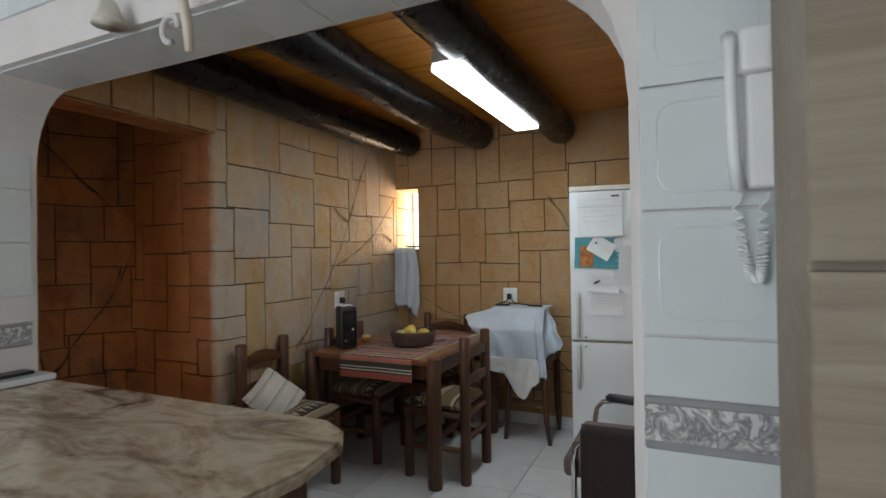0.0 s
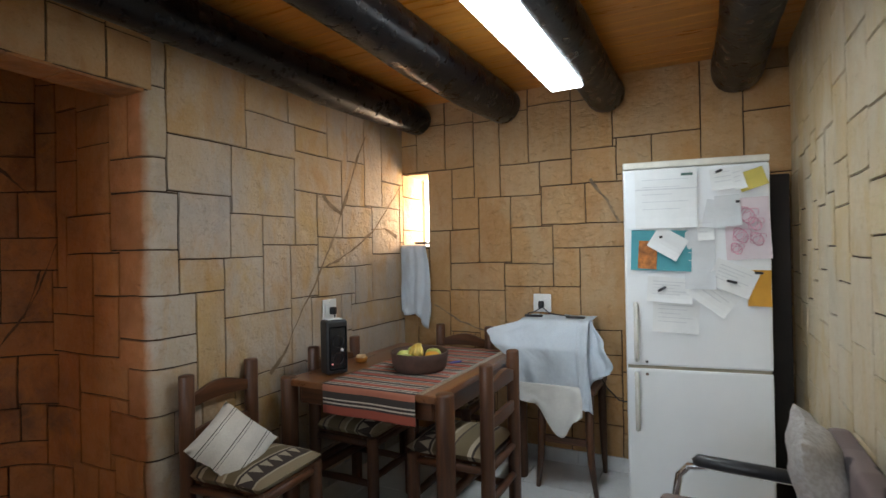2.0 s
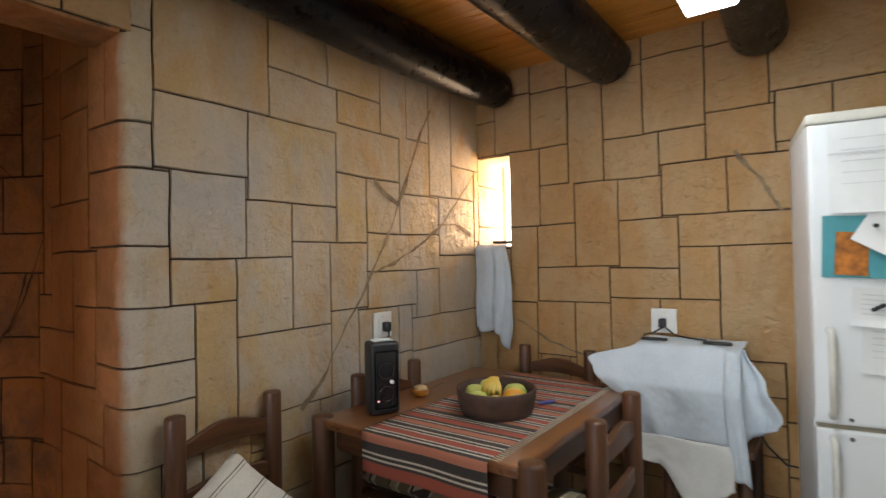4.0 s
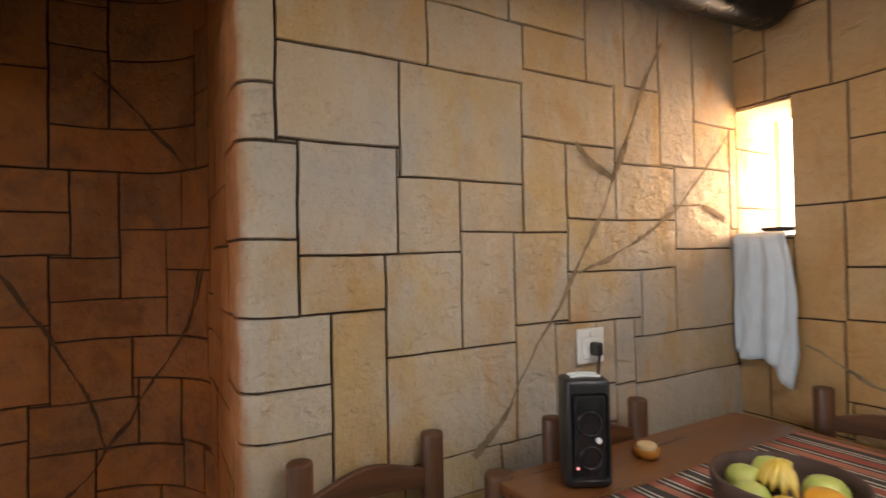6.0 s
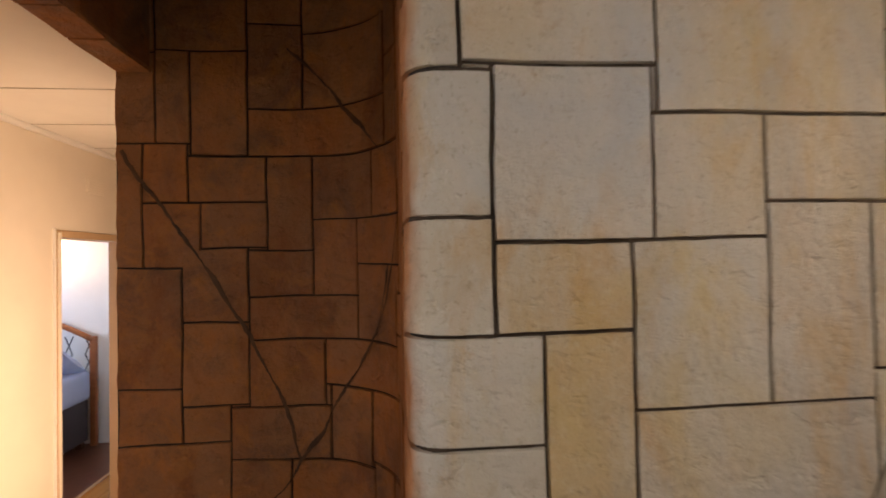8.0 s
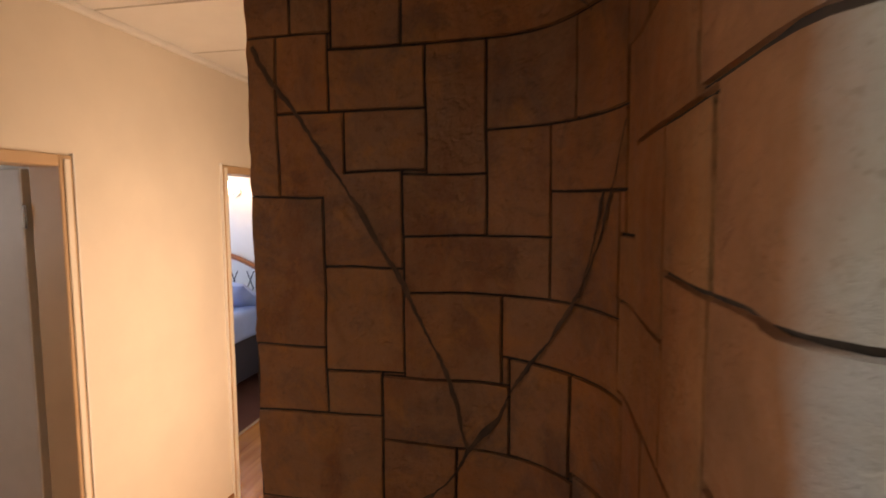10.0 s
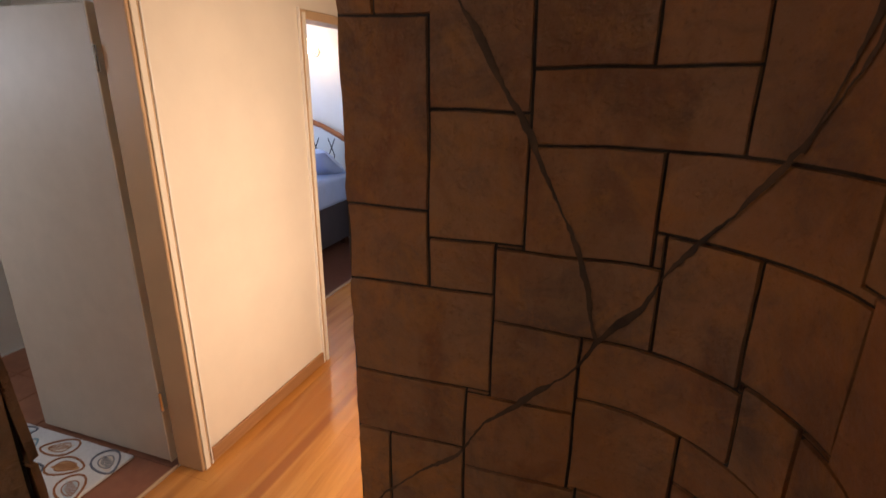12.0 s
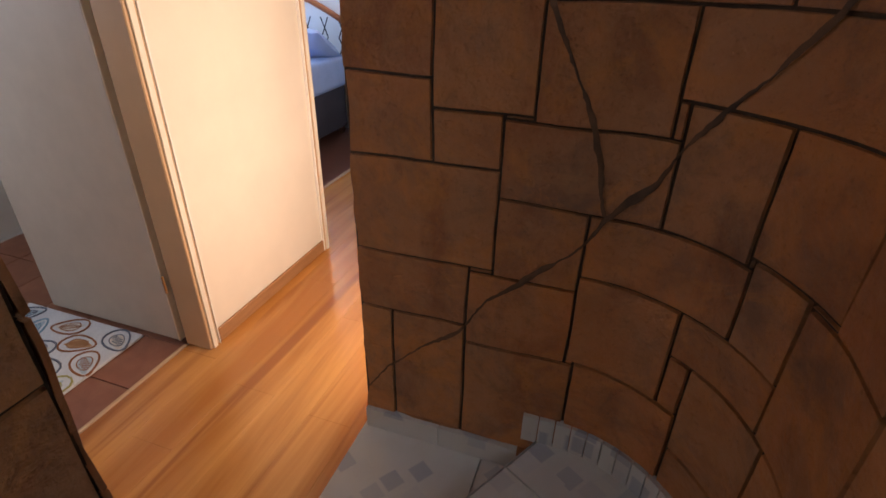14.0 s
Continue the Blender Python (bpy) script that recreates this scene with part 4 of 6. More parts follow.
for x in (-3.85, -4.45, -5.05):
    structure("ceiling_joint", box(x - 0.004, x + 0.004, YH + 0.03, YS - 0.01, Z_HC - 0.0035, Z_HC, 0.001), M_GROUT, "thin joint between hall ceiling boards", "trim")
skirting = structure("baseboard_hall", box(-4.672, -3.731, YH, YH + 0.014, Z_HALL, Z_HALL + 0.075, 0.004, 1), M_SKIRT, "brown wooden skirting board", "baseboard")
M_CASE = plain("door_frame_paint", (0.52, 0.36, 0.21), 0.45, vary=0.06, scale=4)


def door_frame(x0, x1, z1, name):
    fr = thing(name, "cream painted timber door frame", "door frame", "", "structure")
    for a, b in ((x0 - 0.045, x0 + 0.012), (x1 - 0.012, x1 + 0.045)):
        part("jamb", box(a, b, YH - 0.13, YH + 0.012, Z_HALL, z1 + 0.045, 0.004, 1), M_CASE, fr)
        part("stop", box((a + b) / 2 - 0.014, (a + b) / 2 + 0.014, YH + 0.012, YH + 0.02, Z_HALL, z1 + 0.03, 0.003, 1), M_CREAM, fr)
    for a in (x0 - 0.053, x1 + 0.045):
        part("architrave", box(a, a + 0.008, YH - 0.002, YH + 0.016, Z_HALL, z1 + 0.053, 0.002, 1), M_WHITE, fr, "narrow white edge")
    part("head", box(x0 + 0.012, x1 - 0.012, YH - 0.13, YH + 0.012, z1, z1 + 0.045, 0.004, 1), M_CASE, fr)
    return fr


door_frame(-3.677, -2.905, 1.435, "door_frame_1")
door_frame(-5.525, -4.725, 1.475, "door_frame_2")
leaf = thing("door_1", "pale grey painted flush door standing open into bathroom", "door", "", "structure")
part("leaf", box(-3.700, -3.660, -0.90, -0.088, Z_HALL + 0.012, 1.43, 0.004, 1), plain("grey_door_paint", (0.50, 0.45, 0.39), 0.5, vary=0.05), leaf)
part("edge_strip", box(-3.699, -3.657, -0.087, -0.079, Z_HALL + 0.012, 1.43, 0.002), M_CREAM, leaf)
for z in (-0.2, 1.2):
    part("hinge", tube([(-3.653, -0.07, z), (-3.653, -0.07, z + 0.09)], 0.007, 8), M_CHROME, leaf, "small steel hinge")

M_TERRA = floor_tile_mat("terracotta_tile", (0.22, 0.085, 0.045), (0.29, 0.12, 0.065), 0.45)
bath_floor = structure("floor_bathroom", box(-4.62, -2.44, -1.9, YH - 0.12, -0.6, Z_HALL - 0.016), M_GROUT, "terracotta tiled bathroom floor", "floor")
floor_tiles(bath_floor, [(-4.4 + 0.3 * i, -0.26 - 0.3 * j + 0.05) for i in range(7) for j in range(6)], Z_HALL - 0.006, 0.3, M_TERRA)
part("threshold", box(-3.66, -2.92, YH - 0.137, YH - 0.119, Z_HALL - 0.01, Z_HALL + 0.006, 0.003, 1), M_CASE, bath_floor, "pale metal threshold strip")
structure("wall_bathroom_back", box(-4.62, -2.44, -2.0, -1.9, -0.6, 2.3), M_WHITE, "bathroom back wall", "wall")
structure("wall_bathroom_side", box(-4.74, -4.62, -2.8, YH - 0.12, -0.6, 2.3), M_WHITE, "wall between bathroom and bedroom", "wall")
structure("ceiling_rooms", box(-7.25, -2.44, -2.8, YH - 0.12, 2.07, 2.2), M_WHITE, "white ceiling", "ceiling")
structure("wall_bedroom_back", box(-7.1, -4.74, -2.9, -2.8, -0.6, 2.3), M_WHITE, "pale bedroom wall", "wall")
structure("floor_bedroom", box(-7.1, -4.74, -2.8, -0.45, -0.6, Z_HALL + 0.001), M_BEDFLOOR, "dark red-brown bedroom floor", "floor")
structure("floor_bedroom_entry", box(-7.1, -4.74, -0.45, YH - 0.06, -0.6, Z_HALL - 0.001), M_LAMWOOD, "wooden floor at the bedroom door", "floor")
structure("threshold_bedroom", box(-7.0, -4.74, -0.452, -0.425, Z_HALL, Z_HALL + 0.006), M_CASE, "pale threshold strip", "threshold")

# ---- kitchen shell behind the camera ----
bm = pierced(-2.44, 1.4, -2.4, -2.28, -0.02, 2.62, ((-2.2, -0.4, 1.0, 2.0),))
structure("wall_kitchen_south", bm, M_WHITE, "white kitchen wall with a window", "wall")
structure("wall_kitchen_east", box(1.4, 1.5, -2.4, 4.35, -0.02, 2.62), M_WHITE, "white kitchen wall", "wall")
structure("wall_kitchen_west", box(-2.44, -2.40, -2.28, 0.91, -0.02, 2.62), M_WHITE, "white kitchen wall", "wall")
structure("wall_back_fill", box(0.45, 1.4, 1.15, 4.35, -0.02, 2.62), M_WHITE, "white closing wall", "wall")
win = thing("window_1", "kitchen window with white frame and bright daylight", "window", "", "structure")
part("window_frame", box(-2.2, -2.15, -2.36, -2.30, 1.0, 2.0), M_WHITE, win)
part("window_frame", box(-0.45, -0.4, -2.36, -2.30, 1.0, 2.0), M_WHITE, win)
part("window_frame", box(-1.32, -1.28, -2.36, -2.30, 1.0, 2.0), M_WHITE, win)
structure("backdrop", box(-3.2, 0.6, -3.2, -3.15, 0.0, 3.2), M_OUTSIDE, "bright daylight outside", "backdrop")
structure("backdrop_north", box(-3.0, -1.4, 5.2, 5.25, 0.6, 2.8), M_OUTSIDE, "bright daylight outside", "backdrop")

# tall kitchen cupboard
cup = thing("tall_cupboard", "tall pale oak laminate kitchen cupboard", "cupboard")
part("carcass", box(0.094, 0.72, 0.53, 0.70, 0.0, 2.3, 0.002), M_LAMINATE, cup)
part("door", box(0.092, 0.72, 0.508, 0.528, 1.338, 2.29, 0.002), M_LAMINATE, cup)
part("door", box(0.092, 0.72, 0.508, 0.528, 0.08, 1.330, 0.002), M_LAMINATE, cup)

# ---- fabrics and small materials ----


def fabric(name, a, b, scale=220.0, rough=0.9):
    k = Mat(name, rough)
    c = k.mix(k.grey(k.noise(scale, 3), 0.4, 0.6), a, b)
    c = k.mix(k.grey(k.noise(6, 5), 0.45, 0.7, 0, 0.35), c, tuple(v * 0.75 for v in a))
    k.color(c)
    return k.bump(k.noise(scale * 1.5, 2), 0.25, 0.002).m


M_CLOTH = fabric("white_cotton", (0.53, 0.59, 0.65), (0.60, 0.66, 0.71))
M_GREYFUR = fabric("grey_plush", (0.36, 0.33, 0.30), (0.46, 0.43, 0.40), 90)
M_LINEN = fabric("bed_linen", (0.36, 0.46, 0.72), (0.44, 0.54, 0.78))
M_DARKCLOTH = fabric("dark_brown_cover", (0.030, 0.020, 0.017), (0.045, 0.030, 0.025))


def uv_stripes(name, stops, repeat, axis=0, rough=0.9, teeth=None):
    """Woven stripes along one UV axis."""
    k = Mat(name, rough)
    uv = k.n("ShaderNodeTexCoord").outputs["UV"]
    sp = k.n("ShaderNodeSeparateXYZ")
    k.to(uv, sp.inputs[0])
    mul = k.n("ShaderNodeMath")
    mul.operation = "MULTIPLY"
    mul.inputs[1].default_value = repeat
    k.to(sp.outputs[axis], mul.inputs[0])
    fr = k.n("ShaderNodeMath")
    fr.operation = "FRACT"
    k.to(mul.outputs[0], fr.inputs[0])
    r = k.n("ShaderNodeValToRGB")
    r.color_ramp.interpolation = "CONSTANT"
    e = r.color_ramp.elements
    while len(e) < len(stops):
        e.new(0.5)
    for q, (p, c) in zip(e, stops):
        q.position, q.color = p, (*c, 1)
    k.to(fr.outputs[0], r.inputs[0])
    c = r.outputs[0]
    if teeth:
        lo, hi, count, rgb = teeth

        def calc(how, a, b):
            x = k.n("ShaderNodeMath")
            x.operation = how
            for slot, v in ((0, a), (1, b)):
                if isinstance(v, float):
                    x.inputs[slot].default_value = v
                else:
                    k.to(v, x.inputs[slot])
            return x.outputs[0]

        up = calc("DIVIDE", calc("SUBTRACT", sp.outputs[axis], lo), hi - lo)
        saw = calc("PINGPONG", calc("MULTIPLY", sp.outputs[1 - axis], count), 0.5)
        inside = calc("MULTIPLY", calc("GREATER_THAN", up, 0.12), calc("LESS_THAN", up, 1.0))
        tooth = calc("MULTIPLY", inside, calc("LESS_THAN", up, calc("MULTIPLY", saw, 1.7)))
        c = k.mix(tooth, c, rgb)
    c = k.mix(k.grey(k.noise(160, 3), 0.35, 0.7, 0, 0.14), c, (0.12, 0.07, 0.05))
    k.color(c)
    return k.bump(k.noise(300, 2), 0.3, 0.002).m


RED, DK, WH, SAL = (0.34, 0.075, 0.045), (0.045, 0.038, 0.034), (0.58, 0.53, 0.44), (0.42, 0.15, 0.09)
M_RUNNER = uv_stripes("striped_woven_runner", ((0.0, RED), (0.11, DK), (0.14, WH), (0.16, DK), (0.19, WH), (0.21, DK), (0.30, SAL), (0.38, DK), (0.41, WH), (0.43, DK), (0.47, WH), (0.49, RED), (0.60, WH), (0.62, DK), (0.66, WH), (0.68, DK), (0.76, WH), (0.78, DK), (0.80, SAL), (0.90, DK), (0.93, WH), (0.95, DK)), 3.4, 0)
M_PILLOW = uv_stripes("striped_cushion_cover", ((0.0, (0.72, 0.68, 0.61)), (0.44, (0.05, 0.045, 0.04)), (0.48, (0.72, 0.68, 0.61)), (0.58, (0.05, 0.045, 0.04)), (0.60, (0.74, 0.70, 0.63))), 3.0, 0)


def seat_print(name, a, b, c3, scale=14.0, bands=5.0):
    k = Mat(name, 0.9)
    w = k.n("ShaderNodeTexWave")
    w.wave_type, w.bands_direction = "BANDS", "Y"
    w.inputs["Scale"].default_value, w.inputs["Distortion"].default_value = bands, 1.2
    k.to(k.xyz, w.inputs["Vector"])
    v = k.n("ShaderNodeTexVoronoi")
    v.inputs["Scale"].default_value = scale
    k.to(k.xyz, v.inputs["Vector"])
    c = k.mix(k.grey(w.outputs["Fac"], 0.45, 0.55), a, b)
    c = k.mix(k.grey(v.outputs["Distance"], 0.28, 0.33, 0.9, 0), c, c3)
    k.color(c)
    return k.bump(k.noise(240, 2), 0.3, 0.002).m


OLIVE, CREAM, DARK, BEIGE = (0.15, 0.115, 0.060), (0.42, 0.36, 0.26), (0.045, 0.032, 0.026), (0.28, 0.22, 0.135)
M_SEAT = uv_stripes("banded_seat_fabric", ((0.0, BEIGE), (0.14, DARK), (0.17, CREAM), (0.22, OLIVE), (0.40, DARK), (0.42, BEIGE), (0.50, CREAM), (0.53, OLIVE), (0.66, CREAM), (0.68, DARK), (0.90, CREAM), (0.92, BEIGE)), 1.0, 0, 0.9, (0.69, 0.89, 7.0, CREAM))
M_FLORAL = seat_print("dark_floral_fabric", (0.17, 0.125, 0.115), (0.20, 0.152, 0.138), (0.022, 0.016, 0.018), 7.5, 1.0)
M_CLAY = plain("dark_clay", (0.075, 0.040, 0.028), 0.7, vary=0.3, scale=20, bump=0.5, fine=45)


def fruit(name, a, b):
    k = Mat(name, 0.4)
    k.color(k.mix(k.grey(k.noise(18, 5), 0.4, 0.65), a, b))
    return k.bump(k.noise(120, 3), 0.1, 0.002).m


M_GREENFRUIT = fruit("green_skin", (0.40, 0.46, 0.10), (0.58, 0.55, 0.16))
M_YELLOWFRUIT = fruit("yellow_skin", (0.62, 0.40, 0.06), (0.70, 0.52, 0.14))
M_ORANGEFRUIT = fruit("orange_skin", (0.66, 0.27, 0.02), (0.70, 0.36, 0.05))


def sheet_uv(f, nu, nv, thick=0.0):
    bm = bmesh.new()
    uvl = bm.loops.layers.uv.new("UVMap")
    g = [[bm.verts.new(f(i / nu, j / nv)) for j in range(nv + 1)] for i in range(nu + 1)]
    for i in range(nu):
        for j in range(nv):
            fc = bm.faces.new((g[i][j], g[i + 1][j], g[i + 1][j + 1], g[i][j + 1]))
            for lp, (a, b) in zip(fc.loops, ((i, j), (i + 1, j), (i + 1, j + 1), (i, j + 1))):
                lp[uvl].uv = (a / nu, b / nv)
    if thick:
        bm.normal_update()
        bmesh.ops.solidify(bm, geom=bm.faces[:], thickness=thick)
    return bm


def nz(x, y, z=0.0):
    return noise.noise(Vector((x, y, z)))


# ---- dining table ----
table = thing("dining_table", "dark varnished rustic wooden dining table with log legs", "table")
part("tabletop", box(-2.175, -1.335, 2.635, 3.72, 0.705, 0.74, 0.010, 2), M_TABLETOP, table, "reddish varnished tabletop")
for x, y in ((-2.17, 2.66), (-1.315, 2.68), (-2.14, 3.70), (-1.33, 3.70)):
    part("leg", log_post(x, y, 0.0, 0.748 if y < 3 else 0.70, 0.042), M_DARKWOOD_Z, table, "", True)
for x in (-2.13, -1.37):
    part("apron", box(x - 0.014, x + 0.014, 2.70, 3.68, 0.615, 0.704, 0.004), M_DARKWOOD_Y, table)
    part("stretcher", tube([(x, 2.69, 0.24), (x, 3.2, 0.235), (x, 3.69, 0.24)], 0.024, 10), M_DARKWOOD_Y, table, "", True)
for y in (2.70, 3.66):
    part("apron", box(-2.12, -1.38, y - 0.014, y + 0.014, 0.615, 0.704, 0.004), M_DARKWOOD_X, table)


def runner_shape(u, v):
    s = u * 1.17
    x = -1.925 + 0.50 * v
    drop = 0.135
    if s < drop:
        z, y = 0.743 - (drop - s), 2.628 - 0.004 * math.sin(v * 9) - 0.006
    else:
        z, y = 0.7435 + 0.0012 * nz(s * 9, v * 9), 2.628 + (s - drop)
    return (x + 0.006 * nz(s * 3, v * 2, 4), y, z)


runner = thing("table_runner", "red, black and cream striped woven runner over the table", "table runner")
part("cloth", sheet_uv(runner_shape, 120, 14, 0.002), M_RUNNER, runner, "", True)
bm = bmesh.new()
for i in range(70):
    y = 2.64 + i * 0.0144
    tube([(-1.425, y, 0.745), (-1.408, y + 0.003 * nz(i, 0), 0.7435), (-1.398, y + 0.005 * nz(i, 3), 0.743)], 0.0016, 4, True, bm)
part("fringe", bm, fabric("cream_fringe", (0.50, 0.44, 0.34), (0.58, 0.52, 0.42)), runner, "cream knotted fringe")

# ---- rustic chairs ----


def slat(x, z0, z1, half, arch, parent, mat):
    """A back slat with a wavy upper edge, between the posts."""
    n = 14
    bm = bmesh.new()
    cols = []
    for i in range(n + 1):
        t = i / n
        y = -half + 2 * half * t
        top = z1 + arch * (math.sin(math.pi * t) ** 1.5)
        bow = -0.014 * math.sin(math.pi * t)
        cols.append([bm.verts.new((x + bow + dx, y, z)) for dx in (-0.011, 0.011) for z in (z0 + 0.3 * arch * math.sin(math.pi * t), top)])
    for a, b in zip(cols, cols[1:]):
        for p, q in ((0, 1), (1, 3), (3, 2), (2, 0)):
            bm.faces.new((a[p], a[q], b[q], b[p]))
    bm.faces.new((cols[0][0], cols[0][2], cols[0][3], cols[0][1]))
    bm.faces.new((cols[-1][0], cols[-1][1], cols[-1][3], cols[-1][2]))
    bmesh.ops.recalc_face_normals(bm, faces=bm.faces[:])
    bmesh.ops.bevel(bm, geom=bm.edges[:], offset=0.003, segments=1, affect="EDGES")
    return part("back_slat", bm, mat, parent)


def pad_mesh(w, d, h, puff=0.02, seed=0):
    """A stuffed seat pad, domed on top with a rounded rim."""
    def f(u, v):
        a, b = 2 * u - 1, 2 * v - 1
        e = max(0.0, 1 - abs(a) ** 6) ** 0.5 * max(0.0, 1 - abs(b) ** 6) ** 0.5
        return (a * d / 2 * (0.98 + 0.02 * e), b * w / 2 * (0.98 + 0.02 * e), h * 0.5 * e + puff * e * (1 - a * a) * (1 - b * b) + 0.003 * nz(a * 3, b * 3, seed))
    bm = sheet_uv(f, 16, 16)
    low = sheet_uv(lambda u, v: (lambda p: (p[0], p[1], -h * 0.5 * (1 if 0.03 < u < 0.97 and 0.03 < v < 0.97 else 0)))(f(u, v)), 16, 16)
    bmesh.ops.reverse_faces(low, faces=low.faces[:])
    return merge(bm, low)


def rustic_chair():
    ch = thing("dining_chair", "dark rustic wooden chair with patterned seat pad", "chair", "rustic dining chairs")
    for y in (-0.18, 0.18):
        part("back_post", log_post(-0.19, y, 0.0, 0.858, 0.031), M_DARKWOOD_Z, ch, "", True)
        part("front_leg", log_post(0.18, y, 0.0, 0.425, 0.030), M_DARKWOOD_Z, ch, "", True)
        for z in (0.19, 0.39):
            part("side_rail", tube([(-0.18, y, z), (0.0, y, z + 0.004), (0.17, y, z)], [0.016, 0.02, 0.016], 10), M_DARKWOOD_X, ch, "", True)
    for x, z in ((0.18, 0.385), (0.18, 0.22), (-0.19, 0.39), (-0.19, 0.25)):
        part("cross_rail", tube([(x, -0.17, z), (x, 0, z + 0.003), (x, 0.17, z)], [0.016, 0.02, 0.016], 10), M_DARKWOOD_Y, ch, "", True)
    slat(-0.19, 0.715, 0.765, 0.165, 0.035, ch, M_DARKWOOD_Y)
    slat(-0.19, 0.565, 0.615, 0.165, 0.012, ch, M_DARKWOOD_Y)
    part("seat", box(-0.18, 0.19, -0.165, 0.165, 0.405, 0.420, 0.004), M_DARKWOOD_Y, ch)
    pad = part("seat_pad", pad_mesh(0.395, 0.40, 0.055), M_SEAT, ch, "brown and cream patterned pad", True)
    pad.location = (0.012, 0, 0.450)
    return ch


chair = rustic_chair()
chair.matrix_basis = pose(-2.066, 2.337, 0, 0, 0, 3)
copy_thing(chair, pose(-2.0, 3.045, 0))
copy_thing(chair, pose(-1.365, 2.975, 0, 0, 0, 181))
copy_thing(chair, pose(-1.765, 3.665, 0, 0, 0, -91))

# striped cushion on the chair


def pillow_mesh(w, d, h):
    def f(side):
        def g(u, v):
            a, b = 2 * u - 1, 2 * v - 1
            e = (max(0, 1 - a * a) * max(0, 1 - b * b)) ** 0.42
            pinch = 1 - 0.15 * (1 - abs(a * b)) * (abs(a) + abs(b)) / 2
            return (a * w / 2 * pinch, b * d / 2 * pinch, side * (h / 2) * e + 0.014 * nz(a * 2.0, b * 2.6, side * 0.2) + 0.007 * nz(a * 5.0, b * 3.0, 4.0) - 0.05 * max(0, -b - 0.1) ** 2)
        return g
    bm = sheet_uv(f(1), 18, 18)
    lo = sheet_uv(f(-1), 18, 18)
    bmesh.ops.reverse_faces(lo, faces=lo.faces[:])
    merge(bm, lo)
    bmesh.ops.remove_doubles(bm, verts=bm.verts[:], dist=0.0005)
    return bm


cushion = tagged(part("cushion", pillow_mesh(0.28, 0.30, 0.09), M_PILLOW, None, "", True), "cream cushion with thin dark stripes leaning on a chair", "cushion")
cushion.matrix_world = pose(-2.10, 2.265, 0.565, 0, 0, 0) @ pose(0, 0, 0, 0, 46, 0) @ pose(0, 0, 0, 0, 0, 27)

# ---- things on the table ----
bowl = thing("fruit_bowl", "round dark clay bowl with fruit on the runner", "bowl", m=pose(-1.64, 3.04, 0.7455))
prof = [(0.105, 0.0), (0.128, 0.004), (0.140, 0.03), (0.146, 0.065), (0.150, 0.092), (0.147, 0.098), (0.141, 0.096), (0.136, 0.07), (0.128, 0.035), (0.10, 0.018), (0.01, 0.016)]
part("bowl", lathe(prof, 36), M_CLAY, bowl, "", True)


def ball(x, y, z, r, name, mat, label, sq=0.92):
    bm = bmesh.new()
    bmesh.ops.create_uvsphere(bm, u_segments=18, v_segments=12, radius=r)
    for v in bm.verts:
        d = 1 - 0.16 * max(0, abs(v.co.z / r) - 0.75) * 4
        v.co = Vector((v.co.x * (1 + 0.04 * nz(v.co.x * 20, v.co.y * 20, x)), v.co.y, v.co.z * sq * d))
    ob = part(name, bm, mat, None, "", True)
    ob.location = (x, y, z)
    return tagged(ob, label, "fruit", "fruit in the bowl")


for x, y, z, r, m, n, lb in ((-1.72, 3.02, 0.81, 0.040, M_GREENFRUIT, "apple", "green-yellow apple in the bowl"), (-1.67, 2.96, 0.805, 0.038, M_GREENFRUIT, "apple", "green-yellow apple in the bowl"),
                             (-1.60, 2.965, 0.80, 0.036, M_YELLOWFRUIT, "lemon", "yellow fruit in the bowl"), (-1.56, 3.03, 0.812, 0.042, M_ORANGEFRUIT, "orange", "ripe orange in the bowl"),
                             (-1.585, 3.085, 0.815, 0.043, M_GREENFRUIT, "mango", "green mango in the bowl"), (-1.70, 3.09, 0.82, 0.040, M_GREENFRUIT, "apple", "green-yellow apple in the bowl")):
    ball(x, y, z, r, n, m, lb)
bunch = thing("banana_bunch", "small yellow bananas on top of the fruit", "bananas", m=pose(-1.64, 3.03, 0.835))
for i in range(5):
    a = -0.9 + i * 0.42
    pts = [(0.0 + 0.004 * i, 0, 0.045)] + [(math.sin(a) * 0.055 * t, -0.04 * t * math.cos(a), 0.04 - 0.055 * t * t) for t in (0.3, 0.55, 0.8, 1.0)]
    part("banana", tube(pts, [0.004, 0.010, 0.012, 0.010, 0.004], 8), M_YELLOWFRUIT, bunch, "", True)

radio = thing("radio", "upright black speaker with white trim on the table", "radio", m=pose(-2.02, 2.825, 0.7415, 0, 0, 62))
part("body", box(-0.058, 0.058, -0.046, 0.046, 0.0, 0.272, 0.018, 4), M_RUBBER, radio, "", True)
panel = part("face_panel", box(-0.046, 0.046, -0.052, -0.044, 0.022, 0.240, 0.012, 3), plain("gloss_black", (0.012, 0.012, 0.014), 0.12), radio, "glossy black front", True)
for x, z, r in ((0.0, 0.165, 0.030), (0.0, 0.080, 0.028)):
    pts = [(x + r * math.cos(q * math.pi / 9), -0.0535, z + r * math.sin(q * math.pi / 9)) for q in range(19)]
    part("speaker_ring", tube(pts, 0.0028, 6, False), plain("dark_chrome", (0.10, 0.10, 0.11), 0.25, 1.0), panel, "", True)
for q in range(2):
    pts = [(-0.038 + 0.076 * t / 8, -0.02 + 0.03 * q + 0.012 * math.sin(math.pi * t / 8), 0.2745) for t in range(9)]
    part("trim", tube(pts, 0.004, 6), M_PLASTIC, radio, "white curved trim", True)
